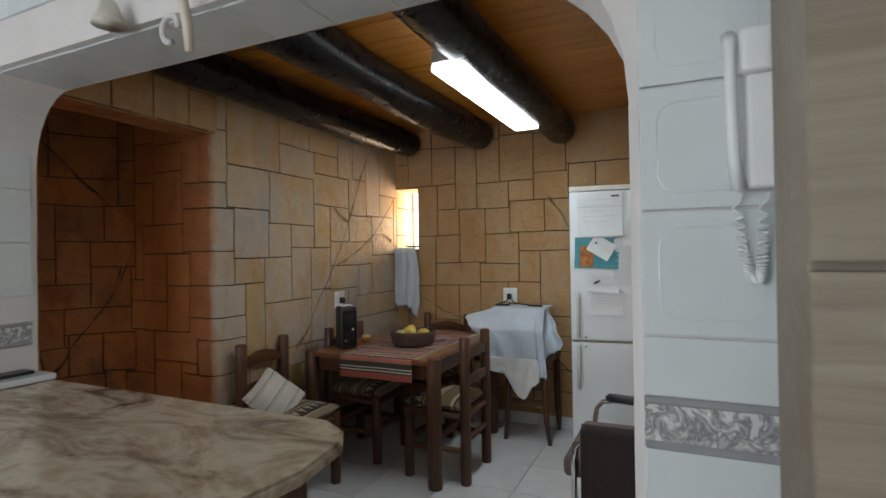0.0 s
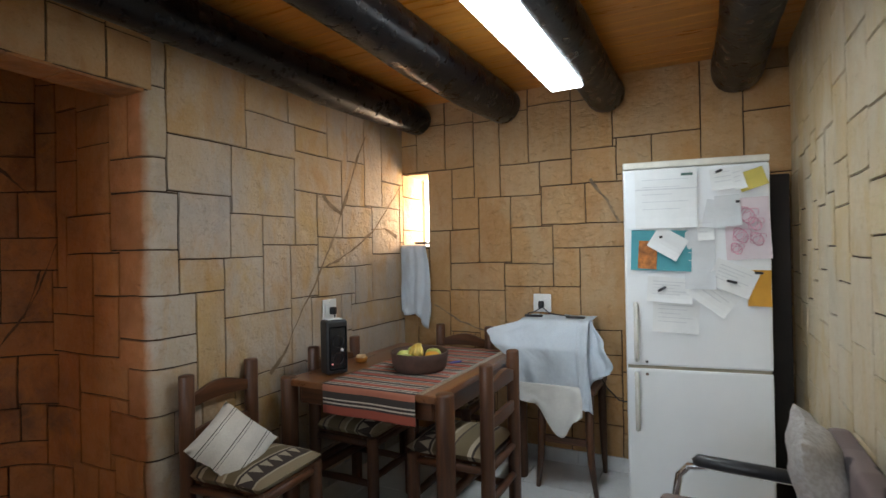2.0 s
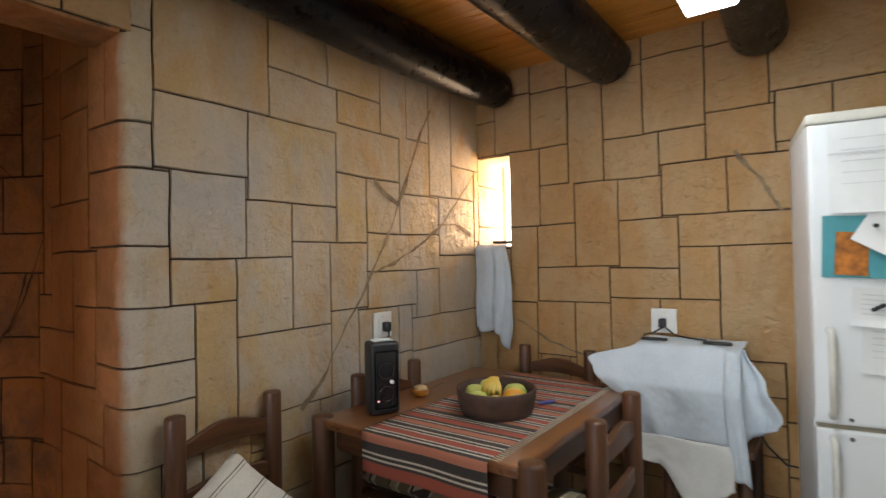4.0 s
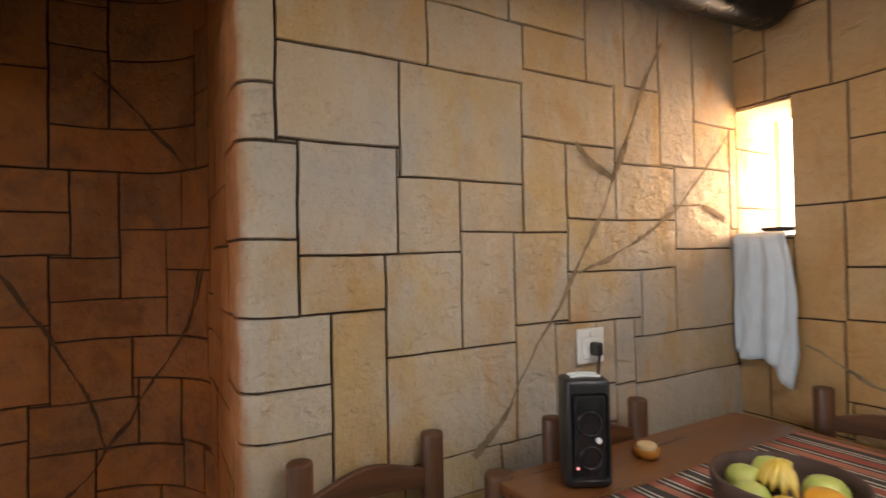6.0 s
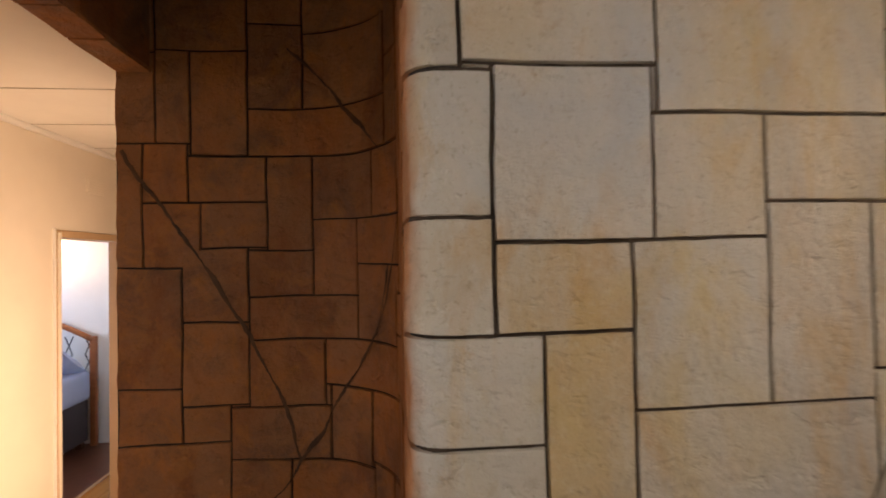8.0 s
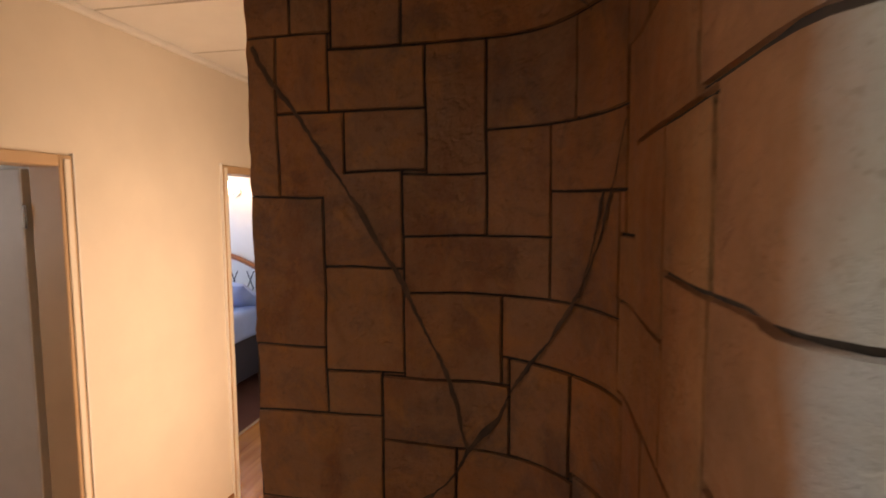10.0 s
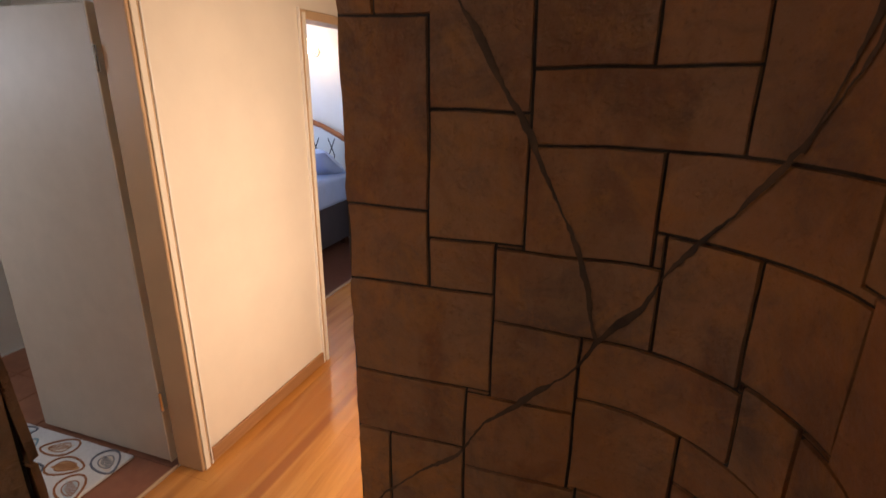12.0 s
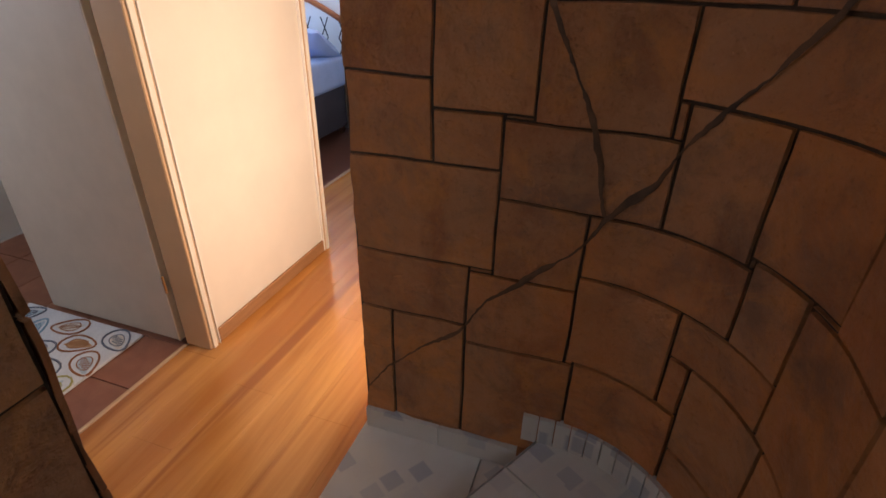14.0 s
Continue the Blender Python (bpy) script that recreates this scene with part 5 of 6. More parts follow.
part("knob", tube([(0.02, -0.050, 0.123), (0.02, -0.060, 0.123)], 0.007, 10), M_PLASTIC, panel, "small white knob")
part("indicator", box(-0.036, -0.029, -0.054, -0.050, 0.052, 0.057), glow("red_indicator", (1.0, 0.05, 0.02), 1.0), panel, "red indicator light")

pot = thing("candle_dish", "small orange dish with a pale lid", "dish", m=pose(-2.045, 3.09, 0.7415))
part("dish", lathe([(0.024, 0), (0.032, 0.004), (0.036, 0.026), (0.033, 0.028), (0.02, 0.012)], 20), plain("amber_glaze", (0.48, 0.19, 0.03), 0.3), pot, "amber dish", True)
part("candle", lathe([(0.026, 0.014), (0.028, 0.036), (0.024, 0.040), (0.004, 0.041)], 20), plain("pale_wax", (0.72, 0.52, 0.28), 0.5), pot, "pale wax", True)
wrap = tagged(part("sweet_wrapper", sheet(lambda u, v: (0.075 * (u - 0.5), 0.03 * (v - 0.5), 0.006 + 0.007 * nz(u * 4, v * 4, 2)), 10, 6, 0.001), plain("blue_foil", (0.06, 0.07, 0.30), 0.3), None, "", True), "crumpled blue foil wrapper on the runner", "wrapper")
wrap.matrix_world = pose(-1.535, 3.245, 0.7465, 0, 0, 60)

# ---- fridge ----
FR = pose(-0.672, 3.405, 0, 0, 0, 8)
fridge = thing("fridge", "white two-door fridge covered with notes and magnets", "fridge", m=FR)
part("body", box(0.0, 0.63, 0.045, 0.475, 0.03, 1.755, 0.008, 2), M_FRIDGE, fridge)
part("top_cap", box(-0.002, 0.632, 0.0, 0.48, 1.735, 1.768, 0.008, 2), plain("cream_plastic", (0.70, 0.68, 0.60), 0.4), fridge, "cream plastic top")
upper = part("door", box(0.0, 0.63, 0.0, 0.043, 0.775, 1.732, 0.010, 2), M_FRIDGE, fridge, "upper fridge door")
lower = part("door", box(0.0, 0.63, 0.0, 0.043, 0.075, 0.760, 0.010, 2), M_FRIDGE, fridge, "lower freezer door")
part("seal", box(0.006, 0.624, 0.010, 0.045, 0.758, 0.778), plain("seal_strip", (0.30, 0.27, 0.20), 0.6), fridge, "yellowed door seal")
part("kickplate", box(0.01, 0.62, 0.03, 0.05, 0.0, 0.072), M_RUBBER, fridge)
for z0, z1, door in ((0.80, 1.075, upper), (0.46, 0.735, lower)):
    part("handle", tube([(0.045, 0.004, z0), (0.045, -0.026, z0 + 0.02), (0.045, -0.03, (z0 + z1) / 2), (0.045, -0.026, z1 - 0.02), (0.045, 0.004, z1)], [0.012, 0.011, 0.011, 0.011, 0.012], 10), plain("ivory_handle", (0.66, 0.65, 0.60), 0.35), door, "ivory bar handle", True)
for z, door in ((0.795, upper), (0.735, lower)):
    part("lock", tube([(0.092, 0.002, z), (0.092, -0.004, z)], 0.007, 10), M_CHROME, door, "small round lock")

PAPER = {"w": plain("white_paper", (0.80, 0.82, 0.82), 0.8, vary=0.04), "g": plain("grey_paper", (0.66, 0.69, 0.71), 0.8, vary=0.06), "t": plain("teal_card", (0.07, 0.33, 0.38), 0.6),
         "o": plain("orange_card", (0.60, 0.30, 0.03), 0.6), "y": plain("yellow_card", (0.62, 0.52, 0.12), 0.7), "a": plain("amber_photo", (0.42, 0.14, 0.02), 0.4, vary=0.7, scale=28),
         "p": plain("pink_paper", (0.70, 0.62, 0.66), 0.8, vary=0.05)}
PINK_INK = plain("pink_crayon", (0.66, 0.36, 0.45), 0.8, vary=0.25, scale=30)
PALE_INK = plain("pale_print", (0.66, 0.68, 0.70), 0.7)
NOTES = (
    (0.19, 1.585, 0.275, 0.285, 0, "w", "printed white wall calendar", 2), (0.165, 1.335, 0.27, 0.195, 2, "t", "teal printed card", 1),
    (0.195, 1.37, 0.15, 0.115, 32, "w", "white folded note", 3), (0.105, 1.315, 0.085, 0.135, 4, "a", "amber photo card", 2),
    (0.455, 1.665, 0.14, 0.10, -6, "w", "white slip", 2), (0.555, 1.655, 0.115, 0.085, -18, "y", "yellow sticky note", 3),
    (0.455, 1.515, 0.105, 0.145, -3, "g", "grey printed slip", 3), (0.535, 1.43, 0.185, 0.285, -2, "p", "child's pink crayon drawing", 1),
    (0.20, 1.145, 0.20, 0.12, 4, "w", "white letter", 2), (0.225, 1.02, 0.205, 0.16, 3, "w", "white letter", 1),
    (0.40, 1.14, 0.20, 0.17, 38, "w", "white folded letter", 1), (0.47, 1.20, 0.19, 0.13, 24, "w", "white letter", 2),
    (0.335, 1.30, 0.13, 0.30, 1, "g", "pale printed sheet", 1), (0.405, 1.50, 0.10, 0.13, 12, "g", "creased pale slip", 2), (0.50, 1.66, 0.05, 0.10, -14, "w", "curled white slip", 4), (0.36, 1.43, 0.07, 0.10, -3, "w", "small white slip", 2), (0.578, 1.155, 0.095, 0.165, 1, "o", "orange envelope", 1))
for i, (x, z, w, h, a, c, lb, lay) in enumerate(NOTES):
    y = -0.0015 - 0.0032 * lay

    def note(u, v, w=w, h=h, i=i):
        curl = 0.022 * max(0, 0.5 - v) ** 2 * (1 if i % 2 else 2.0) * (0.6 + 0.8 * u)
        return ((u - 0.5) * w, -curl - 0.0012 * nz(u * 3, v * 3, i), (v - 0.5) * h)

    ob = tagged(part("note", sheet(note, 6, 6, 0.0006), PAPER[c], None), lb + " stuck on the fridge door", "paper note", "notes on the fridge")
    ob.matrix_world = FR @ pose(x, y, z, 0, a, 0)
    if c in "wg" and i not in (2,):
        rows = 5 if h > 0.11 else 3
        for q in range(rows):
            ln = part("print_line", box(-w * 0.38, w * (0.36 - 0.13 * (q % 3)), -0.0035, -0.003, h * (0.32 - 0.62 * q / rows) - 0.0018, h * (0.32 - 0.62 * q / rows) + 0.0018), PALE_INK, ob, "faint grey print")
    if i == 0:
        for z2, t2 in ((0.045, 0.003), (-0.139, 0.004)):
            part("rule", box(-w / 2, w / 2, -0.004, -0.003, z2 - t2, z2 + t2), PALE_INK, ob, "grey ruled line")
        part("badge", box(0.07, 0.12, -0.005, -0.004, 0.105, 0.117, 0.0004), plain("green_badge", (0.06, 0.12, 0.10), 0.4), ob, "dark oval badge")
    if i == 7:
        for cx, cz, rr in ((0.0, 0.06, 0.045), (-0.03, -0.03, 0.04), (0.035, -0.05, 0.035), (-0.05, -0.09, 0.03), (0.03, 0.02, 0.035)):
            pts = [(cx + rr * (1 + 0.25 * math.sin(q * 0.43)) * math.cos(q * 0.25) * (1 - 0.006 * q), -0.0048, cz + rr * math.sin(q * 0.25) * (1 + 0.3 * math.cos(q * 0.55)) * (1 - 0.006 * q)) for q in range(110)]
            part("crayon_line", tube(pts, 0.0017, 4), PINK_INK, ob, "loose pink crayon scribble", True)
for x, z, a, n in ((0.165, 1.15, -30, 0.04), (0.465, 1.185, 15, 0.045), (0.575, 1.225, 2, 0.035), (0.495, 1.555, 0, 0.018), (0.165, 1.40, 0, 0.014), (0.42, 1.70, -20, 0.03)):
    ob = tagged(part("magnet", box(-n / 2, n / 2, -0.008, 0, -0.006, 0.006, 0.003, 2), M_RUBBER, None), "small dark fridge magnet", "magnet", "fridge magnets")
    ob.matrix_world = FR @ pose(x, -0.0135, z, 0, a, 0)

# Near-black strip added so that the gap beside the fridge stays dark.
board = tagged(part("wooden_board", box(-0.03, 0.075, 3.90, 3.93, 0.0, 1.72, 0.004, 1), plain("near_black_strip", (0.02, 0.012, 0.008), 0.6, vary=0.3), None), "near-black upright strip added in the gap beside the fridge", "board")

# ---- wall sockets ----


def socket(m, label):
    so = thing("wall_socket", label, "socket", "wall sockets", m=m)
    part("plate", box(-0.058, 0.058, -0.010, 0, -0.058, 0.058, 0.004, 2), M_PLASTIC, so)
    part("insert", box(-0.036, 0.036, -0.014, -0.009, -0.045, 0.030, 0.004, 2), M_PLASTIC, so)
    part("switch", box(-0.012, 0.012, -0.018, -0.012, 0.030, 0.048, 0.002, 1), M_PLASTIC, so)
    plug = part("plug", box(-0.016, 0.016, -0.05, -0.014, -0.030, 0.014, 0.010, 3), M_RUBBER, so, "black plug", True)
    return so


socket(pose(XA + 0.016, 3.125, 1.025, 0, 0, 90), "white square wall socket with a black plug")
socket(pose(-1.262, YB - 0.016, 1.008), "white double wall socket with black plugs")


def cable(points, r, label, mat=None):
    ob = part("cable", tube(points, r, 6), mat or M_RUBBER, None, "", True)
    return tagged(ob, label, "cable")


cable([(XA + 0.06, 3.125, 1.00), (XA + 0.07, 3.11, 0.95), (-2.16, 3.0, 0.90), (-2.13, 2.93, 0.86), (-2.06, 2.865, 0.84)], 0.004, "black lead from the socket to the radio")
cable([(-1.26, 3.94, 0.98), (-1.30, 3.93, 0.955), (-1.34, 3.92, 0.945), (-1.32, 3.86, 0.946)], 0.004, "black lead behind the draped stand")
cable([(-1.245, 3.94, 0.98), (-1.2, 3.92, 0.95), (-1.14, 3.9, 0.945), (-1.06, 3.86, 0.946)], 0.004, "black lead behind the draped stand")
cable([(-0.93, 3.72, 0.78), (-0.88, 3.74, 0.66), (-0.84, 3.8, 0.55), (-0.78, 3.85, 0.47), (-0.72, 3.9, 0.45)], 0.004, "black lead hanging beside the fridge")

# ---- draped stand beside the fridge ----
stand = thing("side_table", "dark wooden side table with splayed legs under a cloth", "side table")
part("top", box(-1.42, -0.86, 3.56, 3.95, 0.56, 0.59, 0.006, 2), M_DARKWOOD_X, stand)
for x, y, dx, dy in ((-1.17, 3.61, -0.015, -0.01), (-0.90, 3.60, 0.02, -0.01), (-1.38, 3.92, 0, 0), (-0.89, 3.93, 0.005, 0.01)):
    part("leg", tube([(x, y, 0.56), (x, y, 0.35), (x + dx * 0.4, y + dy, 0.18), (x + dx * 1.6, y + dy, 0.0)], [0.024, 0.023, 0.02, 0.013], 10), M_DARKWOOD_Z, stand, "", True)
part("rail", box(-1.15, -0.91, 3.60, 3.62, 0.26, 0.30, 0.003), M_DARKWOOD_X, stand)
oven = tagged(part("covered_appliance", box(-1.29, -0.93, 3.71, 3.93, 0.592, 0.925, 0.02, 2), M_PLASTIC), "boxy appliance hidden under a cloth on the side table", "appliance")


def along(t, *stops):
    """A value read off a broken line of (place, value) stops."""
    for (a, p), (b, q) in zip(stops, stops[1:]):
        if t <= b:
            w = (t - a) / (b - a)
            w = w * w * (3 - 2 * w)
            return p + (q - p) * w
    return stops[-1][1]


def creases(u, t, seed):
    return 0.018 * nz(u * 4.0, t * 1.6, seed) + 0.006 * nz(u * 9 + t * 3, t * 3, seed + 3) + 0.002 * nz(u * 24, t * 14, seed + 7)


def front_panel(u, v):
    back = 0.18
    if v < back:
        t = v / back
        x = -1.11 + (u - 0.5) * 0.40
        return (x, 3.94 - 0.24 * t, 0.938 + 0.007 * nz(x * 16, t * 3, 2))
    t = (v - back) / (1 - back)
    left = along(t, (0, -1.31), (0.24, -1.505), (0.34, -1.475), (0.68, -1.335), (1, -1.30))
    right = along(t, (0, -0.91), (0.5, -0.935), (1, -0.945))
    x = left + (right - left) * u
    y = 3.70 - 0.115 * min(1, t * 2.4) ** 0.7 - creases(u, t, 5) * min(1, t * 3) - 0.010 * math.sin(u * 13 - 3 * t) * t
    z = 0.938 - 0.365 * t + 0.018 * nz(u * 5, 0, 8) * t + 0.05 * max(0, 0.35 - u) * math.sin(math.pi * min(1, t * 1.6))
    return (x, y, z)


def hanging_strip(u, v):
    x = -0.965 + 0.03 * v + (0.055 + 0.012 * v) * u
    return (x, 3.70 - 0.15 * min(1, v * 3) ** 0.7 - 0.010 * math.sin(u * 7) - 0.5 * creases(u, v, 11), 0.938 - (0.455 + 0.02 * u) * v)


def side_flap(u, v):
    left, right = -0.925 + 0.02 * v, along(v, (0, -0.90), (0.4, -0.825), (0.78, -0.772), (0.9, -0.79), (1, -0.875))
    return (left + (right - left) * u, 3.72 - 0.10 * min(1, v * 2) + 0.10 * u * (1 - u) - creases(u, v, 15), 0.938 - (0.36 - 0.06 * u) * v)


drape = thing("draped_cloth", "white cloth thrown over the appliance, hanging in points", "cloth")
part("front_panel", sheet(front_panel, 60, 50, 0.003), M_CLOTH, drape, "", True)
part("hanging_strip", sheet(hanging_strip, 10, 36, 0.003), M_CLOTH, drape, "", True)
part("side_flap", sheet(side_flap, 16, 30, 0.003), M_CLOTH, drape, "", True)
M_CLOTH_WARM = fabric("cream_cotton", (0.70, 0.69, 0.66), (0.78, 0.77, 0.73))


def under_cloth(u, v):
    x = -1.305 + 0.38 * u
    low = along(u, (0, 0.50), (0.27, 0.485), (0.70, 0.312), (0.9, 0.41), (1, 0.44))
    return (x, 3.55 - 0.012 * math.sin(u * 15) * v - 0.7 * creases(u, v, 21), 0.60 - (0.60 - low) * v)


tagged(part("table_cloth", sheet(under_cloth, 44, 22, 0.003), M_CLOTH_WARM, None, "", True), "cream cloth below, hanging in a point off the side table", "cloth")
for x in (-1.25, -1.0):
    tagged(part("clip", box(x - 0.055, x + 0.055, 3.74, 3.76, 0.947, 0.960, 0.004, 1), M_RUBBER), "flat black clip lying on the cloth", "clip", "clips on the cloth")

# ---- slit window ----
slit = thing("window_2", "narrow deep slit window in the stone wall", "window", "", "structure")
M_REVEAL = plain("rough_cream_plaster", (0.62, 0.48, 0.30), 0.8, vary=0.15, scale=14, bump=0.6, fine=40)
part("sill", box(-2.312, -2.088, 4.02, 4.34, 1.378, 1.392, 0.003), M_REVEAL, slit, "rough cream sill")
part("reveal", box(-2.092, -2.082, 4.01, 4.34, 1.385, 1.925), M_REVEAL, slit, "rough cream reveal")
part("head", box(-2.312, -2.088, 4.01, 4.34, 1.915, 1.928), M_REVEAL, slit, "rough cream head")


def hang(u, v):
    if v < 0.12:
        return (-2.295 + 0.195 * u, 4.06 - 0.10 * v / 0.12, 1.40 + 0.004 * nz(u * 4, v * 4))
    t = (v - 0.12) / 0.88
    wide = 0.195 + 0.05 * math.sin(math.pi * min(1, t * 0.9)) ** 0.8
    x = -2.297 + wide * u
    fold = 0.016 * math.sin(u * 9 + 1.2 + 1.8 * t) + 0.020 * nz(u * 4, t * 1.5, 6) + 0.010 * nz(u * 10, t * 6, 2)
    low = 0.475 + 0.10 * u ** 1.5 + 0.022 * math.sin(u * 8)
    return (x + 0.012 * t * nz(u * 3, t * 3, 3), 3.950 - abs(fold) * (0.4 + t), 1.40 - t * low)


tagged(part("hanging_towel", sheet(hang, 26, 26, 0.003), M_CLOTH, None, "", True), "white towel hanging from the slit window sill", "towel")
tagged(part("dish", lathe([(0.05, 0.0), (0.058, 0.006), (0.06, 0.014), (0.055, 0.015), (0.03, 0.006)], 24), M_RUBBER, None, "", True), "shallow black dish on the window sill", "dish").matrix_world = pose(-2.165, 4.03, 1.407)

# ---- armchair by the pier ----
arm = thing("armchair", "chrome armchair with dark floral upholstery", "armchair")
part("seat", box(-0.47, 0.03, 2.15, 2.67, 0.42, 0.505, 0.03, 4), M_FLORAL, arm, "dark floral padded seat", True)
part("backrest", box(0.0, 0.065, 2.17, 2.65, 0.47, 0.80, 0.025, 3), M_FLORAL, arm, "dark floral padded back", True)
for y in (2.13, 2.69):
    part("arm_frame", tube([(-0.42, y, 0.0), (-0.42, y, 0.50), (-0.41, y, 0.56), (-0.38, y, 0.595), (-0.32, y, 0.605), (-0.05, y, 0.595), (0.02, y, 0.57), (0.05, y, 0.50), (0.05, y, 0.0)], 0.0125, 10), M_CHROME, arm, "bent chrome tube", True)
    part("arm_pad", tube([(-0.365, y, 0.612), (-0.35, y, 0.618), (-0.06, y, 0.608), (-0.045, y, 0.604)], [0.012, 0.022, 0.022, 0.012], 12), M_RUBBER, arm, "black foam arm pad", True)


def arm_cover(u, v):
    """A dark cloth laid over the near arm: up from the seat side, over the pad, and down outside."""
    if v < 0.16:
        y, z = 2.170, 0.53 + 0.105 * v / 0.16
    elif v < 0.30:
        w = (v - 0.16) / 0.14
        y, z = 2.170 - 0.075 * w, 0.635 + 0.012 * math.sin(math.pi * w)
    else:
        w = (v - 0.30) / 0.70
        y, z = 2.095 - 0.012 * math.sin(u * 8) * w, 0.635 - 0.56 * w
    return (-0.385 + 0.42 * u, y, z + 0.006 * nz(u * 5, v * 6, 3))


part("side_cover", sheet(arm_cover, 18, 40, 0.006), M_DARKCLOTH, arm, "dark brown cover over the arm", True)
cush = tagged(part("cushion", pillow_mesh(0.38, 0.40, 0.14), M_GREYFUR, None, "", True), "plump grey plush cushion on the armchair", "cushion")
cush.matrix_world = pose(-0.03, 2.48, 0.675, 0, 76, 0)

# ---- telephone on the pier ----
phone = thing("wall_telephone", "white wall telephone with a coiled cord", "telephone", m=pose(0.098, YK0 - 0.009, 1.565))
ph = part("base", box(-0.014, 0.032, -0.035, 0, -0.128, 0.095, 0.008, 3), M_PLASTIC, phone, "", True)
part("handset", tube([(-0.034, -0.03, 0.095), (-0.034, -0.050, 0.075), (-0.034, -0.054, 0.0), (-0.031, -0.050, -0.085), (-0.024, -0.032, -0.128)], [0.011, 0.009, 0.008, 0.009, 0.011], 12), M_PLASTIC, phone, "", True)
part("cradle", box(-0.022, 0.022, -0.052, -0.03, 0.035, 0.102, 0.01, 3), M_PLASTIC, phone, "", True)
part("side_grip", box(0.030, 0.036, -0.03, -0.006, -0.118, -0.065), M_RUBBER, ph, "dark side grip")
coil = []
for q in range(420):
    t = q / 419
    a = t * 2 * math.pi * 40
    drop = math.sin(math.pi * t) ** 0.55
    coil.append((-0.026 + 0.034 * t + 0.006 * math.sin(math.pi * t) + 0.0062 * math.cos(a), -0.02 + 0.0062 * math.sin(a), -0.135 - 0.13 * drop))
part("cord", tube(coil, 0.0019, 5), M_PLASTIC, phone, "white coiled cord", True)

# ---- ornaments hanging on the arch ----
M_BRASS = plain("old_brass", (0.58, 0.54, 0.46), 0.4, 0.5, vary=0.25)
bell = thing("hanging_bell", "small pale metal bell hanging from the arch", "bell", m=pose(-1.345, 0.86, 1.955))
part("bell", lathe([(0.042, 0.0), (0.040, 0.006), (0.028, 0.03), (0.022, 0.055), (0.012, 0.068), (0.003, 0.07)], 24), M_BRASS, bell, "", True)
part("cord", tube([(0, 0, 0.068), (0, 0, 0.2), (0, 0.045, 0.3)], 0.003, 6), M_GREYFUR, bell, "thin cord")
part("hook", tube([(0, 0.045, 0.29), (0, 0.03, 0.31), (0, 0.048, 0.33)], 0.003, 6), M_CHROME, bell)
shell = thing("hanging_ornament", "pale carved ornament hanging from the arch", "ornament", m=pose(-1.07, 0.86, 1.835))
part("tassel", tube([(0.02, 0, 0.0), (0.016, 0, 0.06), (0.0, 0, 0.12), (-0.006, 0, 0.2)], [0.010, 0.013, 0.012, 0.016], 10), plain("pale_bone", (0.60, 0.52, 0.42), 0.5, vary=0.2), shell, "", True)
part("ring", tube([(-0.045 + 0.028 * math.cos(q * 0.45), 0, 0.065 + 0.032 * math.sin(q * 0.45)) for q in range(12)], 0.008, 8), plain("grey_shell", (0.58, 0.56, 0.54), 0.4, vary=0.2), shell, "", True)
part("cord", tube([(-0.006, 0, 0.2), (-0.01, 0.02, 0.33), (-0.01, 0.048, 0.45)], 0.003, 6), M_GREYFUR, shell)

# ---- bathroom mat ----
mat_ob = thing("bath_mat", "white bath mat printed with teal and brown leaves", "mat")
M_MAT = fabric("white_mat_pile", (0.58, 0.61, 0.64), (0.66, 0.69, 0.72), 120)
part("mat_body", box(-3.64, -2.98, -1.04, -0.285, Z_HALL - 0.006, Z_HALL + 0.008, 0.004, 1), M_MAT, mat_ob)
INK = [plain("blue_print", (0.20, 0.33, 0.43), 0.9), plain("brown_print", (0.27, 0.11, 0.04), 0.9), plain("olive_print", (0.36, 0.34, 0.12), 0.9), plain("slate_print", (0.13, 0.15, 0.20), 0.9)]
TINT = [plain("pale_blue_print", (0.40, 0.50, 0.58), 0.9), plain("tan_print", (0.42, 0.24, 0.11), 0.9), plain("cream_print", (0.60, 0.56, 0.50), 0.9)]
rnd = random.Random(21)
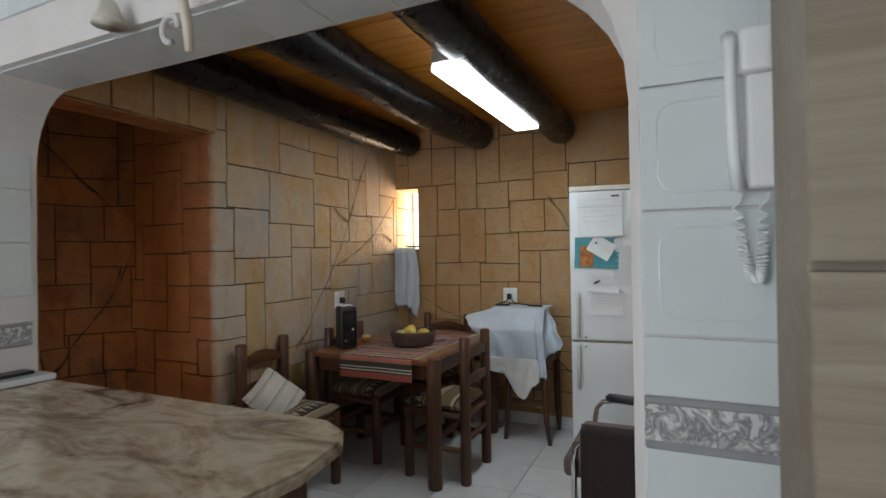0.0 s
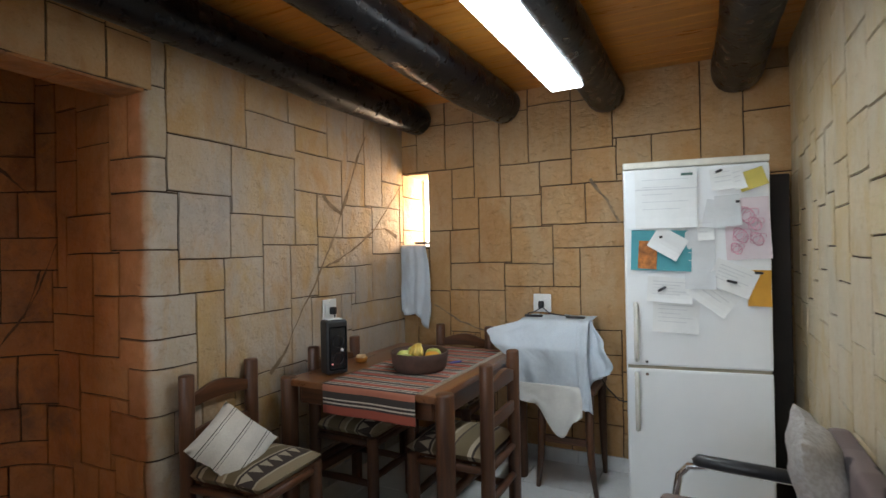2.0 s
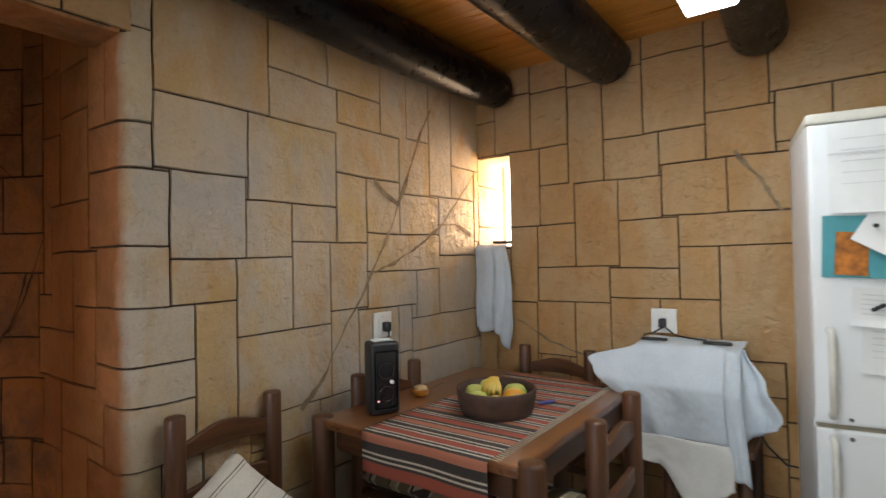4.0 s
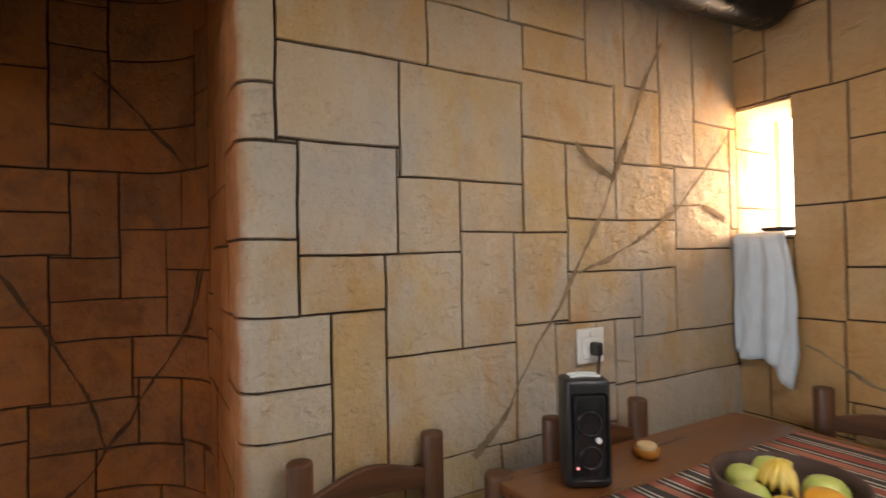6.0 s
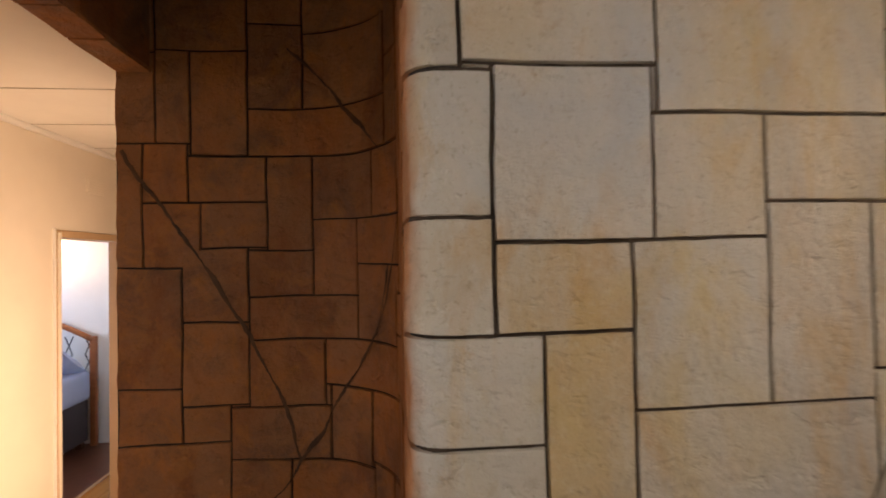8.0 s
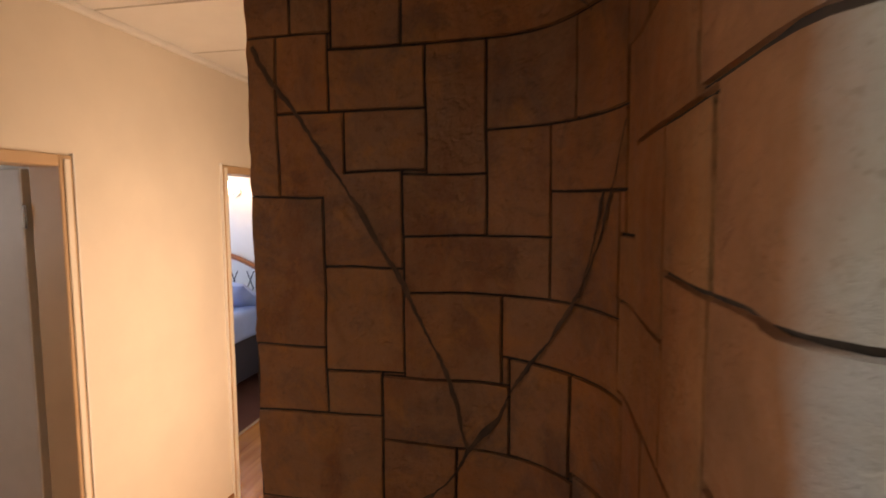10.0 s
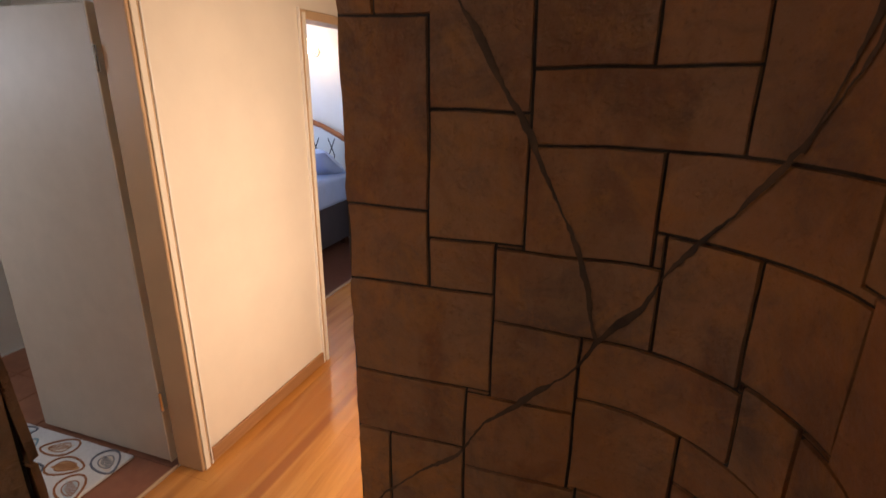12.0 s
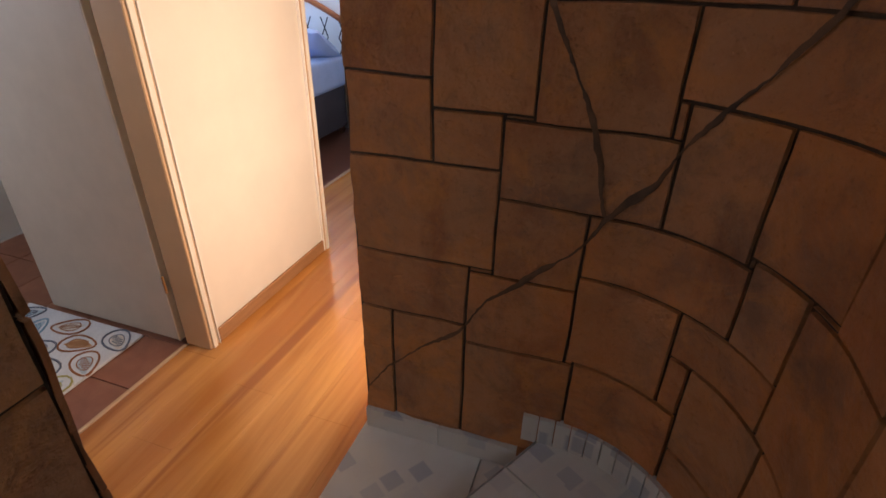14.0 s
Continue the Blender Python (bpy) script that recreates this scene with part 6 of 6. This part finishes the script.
for i in range(4):
    for j in range(5):
        cx, cy = -3.56 + 0.17 * i + (0.08 if j % 2 else 0), -0.36 - 0.15 * j
        a = rnd.uniform(0, 6.28)
        bm = bmesh.new()
        for s in (1.0, 0.55):
            pts = []
            for q in range(17):
                w = 2 * math.pi * q / 16
                px, py = 0.088 * s * math.cos(w), 0.055 * s * math.sin(w) * (1 - 0.35 * math.cos(w))
                pts.append((cx + px * math.cos(a) - py * math.sin(a), cy + px * math.sin(a) + py * math.cos(a), Z_HALL + 0.0085))
            tube(pts, 0.0055 if s == 1.0 else 0.003, 4, False, bm)
        for q in (-3, -2, -1, 0, 1, 2, 3):
            x0, y0, x1, y1 = 0.014 * q - 0.008, -0.022 * (1 - abs(q) / 4.5), 0.014 * q + 0.008, 0.022 * (1 - abs(q) / 4.5)
            tube([(cx + x0 * math.cos(a) - y0 * math.sin(a), cy + x0 * math.sin(a) + y0 * math.cos(a), Z_HALL + 0.0085), (cx + x1 * math.cos(a) - y1 * math.sin(a), cy + x1 * math.sin(a) + y1 * math.cos(a), Z_HALL + 0.0085)], 0.0035, 4, True, bm)
        ink = rnd.choice(INK)
        ring = [(0.058 * math.cos(2 * math.pi * q / 14) * (1 + 0.25 * math.cos(q * 2.4)), 0.032 * math.sin(2 * math.pi * q / 14)) for q in range(14)]
        fill = prism([(cx + px * math.cos(a) - py * math.sin(a), cy + px * math.sin(a) + py * math.cos(a)) for px, py in ring], Z_HALL + 0.004, Z_HALL + 0.0092)
        part("leaf_fill", fill, rnd.choice(TINT), mat_ob, "softly tinted leaf")
        part("leaf_print", bm, ink, mat_ob, "printed leaf")

# ---- hall vent and bedroom ----
vent = thing("wall_vent", "small louvred air vent above the bedroom door", "vent")
part("frame", box(-5.20, -5.00, YH, YH + 0.008, 1.775, 1.875, 0.002), M_CREAM, vent)
for q in range(5):
    part("louvre", box(-5.185, -5.015, YH + 0.008, YH + 0.013, 1.788 + q * 0.017, 1.797 + q * 0.017), M_CREAM, vent)
sconce = thing("wall_sconce", "lit glass wall lamp in the bedroom", "wall lamp", m=pose(-7.095, -1.36, 1.45))
part("back_plate", tube([(0.0, 0, 0.0), (0.02, 0, 0.0)], 0.05, 16), M_BRASS, sconce)
part("arm", tube([(0.02, 0, 0), (0.09, 0, -0.03), (0.11, 0, 0.0)], 0.008, 8), M_BRASS, sconce)
part("shade", lathe([(0.03, -0.02), (0.06, 0.02), (0.075, 0.08), (0.07, 0.11), (0.03, 0.115)], 20), M_BULB, sconce, "lit frosted glass shade", True).location = (0.13, 0, 0.0)
bed = thing("bed", "bed with wooden arched headboard and pale blue linen", "bed", m=pose(0, 0.16, 0))
part("base", box(-7.0, -5.05, -2.55, -1.16, -0.42, 0.06, 0.02, 2), fabric("dark_bed_skirt", (0.045, 0.04, 0.05), (0.06, 0.05, 0.06)), bed, "dark bed base")
part("mattress", box(-7.0, -5.05, -2.58, -1.13, -0.02, 0.27, 0.06, 4), M_LINEN, bed, "pale blue bedspread", True)
for x, y in ((-6.95, -2.5), (-6.95, -1.22), (-5.12, -2.5), (-5.12, -1.22)):
    part("leg", box(x - 0.03, x + 0.03, y - 0.03, y + 0.03, Z_HALL, -0.42), M_DARKWOOD_Z, bed)
M_ORANGEWOOD = wood("orange_wood", (0.28, 0.085, 0.022), (0.36, 0.12, 0.035), 0.35, "y", 1)
for y in (-2.52, -1.13):
    part("headboard_post", box(-7.06, -7.01, y - 0.03, y + 0.03, Z_HALL, 0.60, 0.006, 1), M_ORANGEWOOD, bed)
part("headboard_rail", tube([(-7.035, -2.52 + 1.39 * t / 12, 0.56 + 0.24 * math.sin(math.pi * t / 12)) for t in range(13)], 0.028, 10), M_ORANGEWOOD, bed, "arched wooden rail", True)
for q in range(7):
    y = -2.4 + q * 0.19
    part("scroll_bar", tube([(-7.035, y, 0.15), (-7.035, y + 0.12, 0.42), (-7.035, y + 0.05, 0.60)], 0.006, 6), M_RUBBER, bed, "thin dark metal bar")
    part("scroll_bar", tube([(-7.035, y + 0.17, 0.15), (-7.035, y + 0.05, 0.42), (-7.035, y + 0.13, 0.60)], 0.006, 6), M_RUBBER, bed, "thin dark metal bar")
for y in (-2.2, -1.48):
    pl = tagged(part("pillow", pillow_mesh(0.5, 0.66, 0.24), M_LINEN, None, "", True), "pale blue pillow on the bed", "pillow", "pillows on the bed")
    pl.matrix_world = pose(-6.78, y + 0.16, 0.38, 0, -32, 0)

# added lamp behind the hall opening, out of view
hl = thing("ceiling_lamp", "unseen lit glass lamp added behind the hall opening", "ceiling light", m=pose(-4.4, 1.9, 2.07))
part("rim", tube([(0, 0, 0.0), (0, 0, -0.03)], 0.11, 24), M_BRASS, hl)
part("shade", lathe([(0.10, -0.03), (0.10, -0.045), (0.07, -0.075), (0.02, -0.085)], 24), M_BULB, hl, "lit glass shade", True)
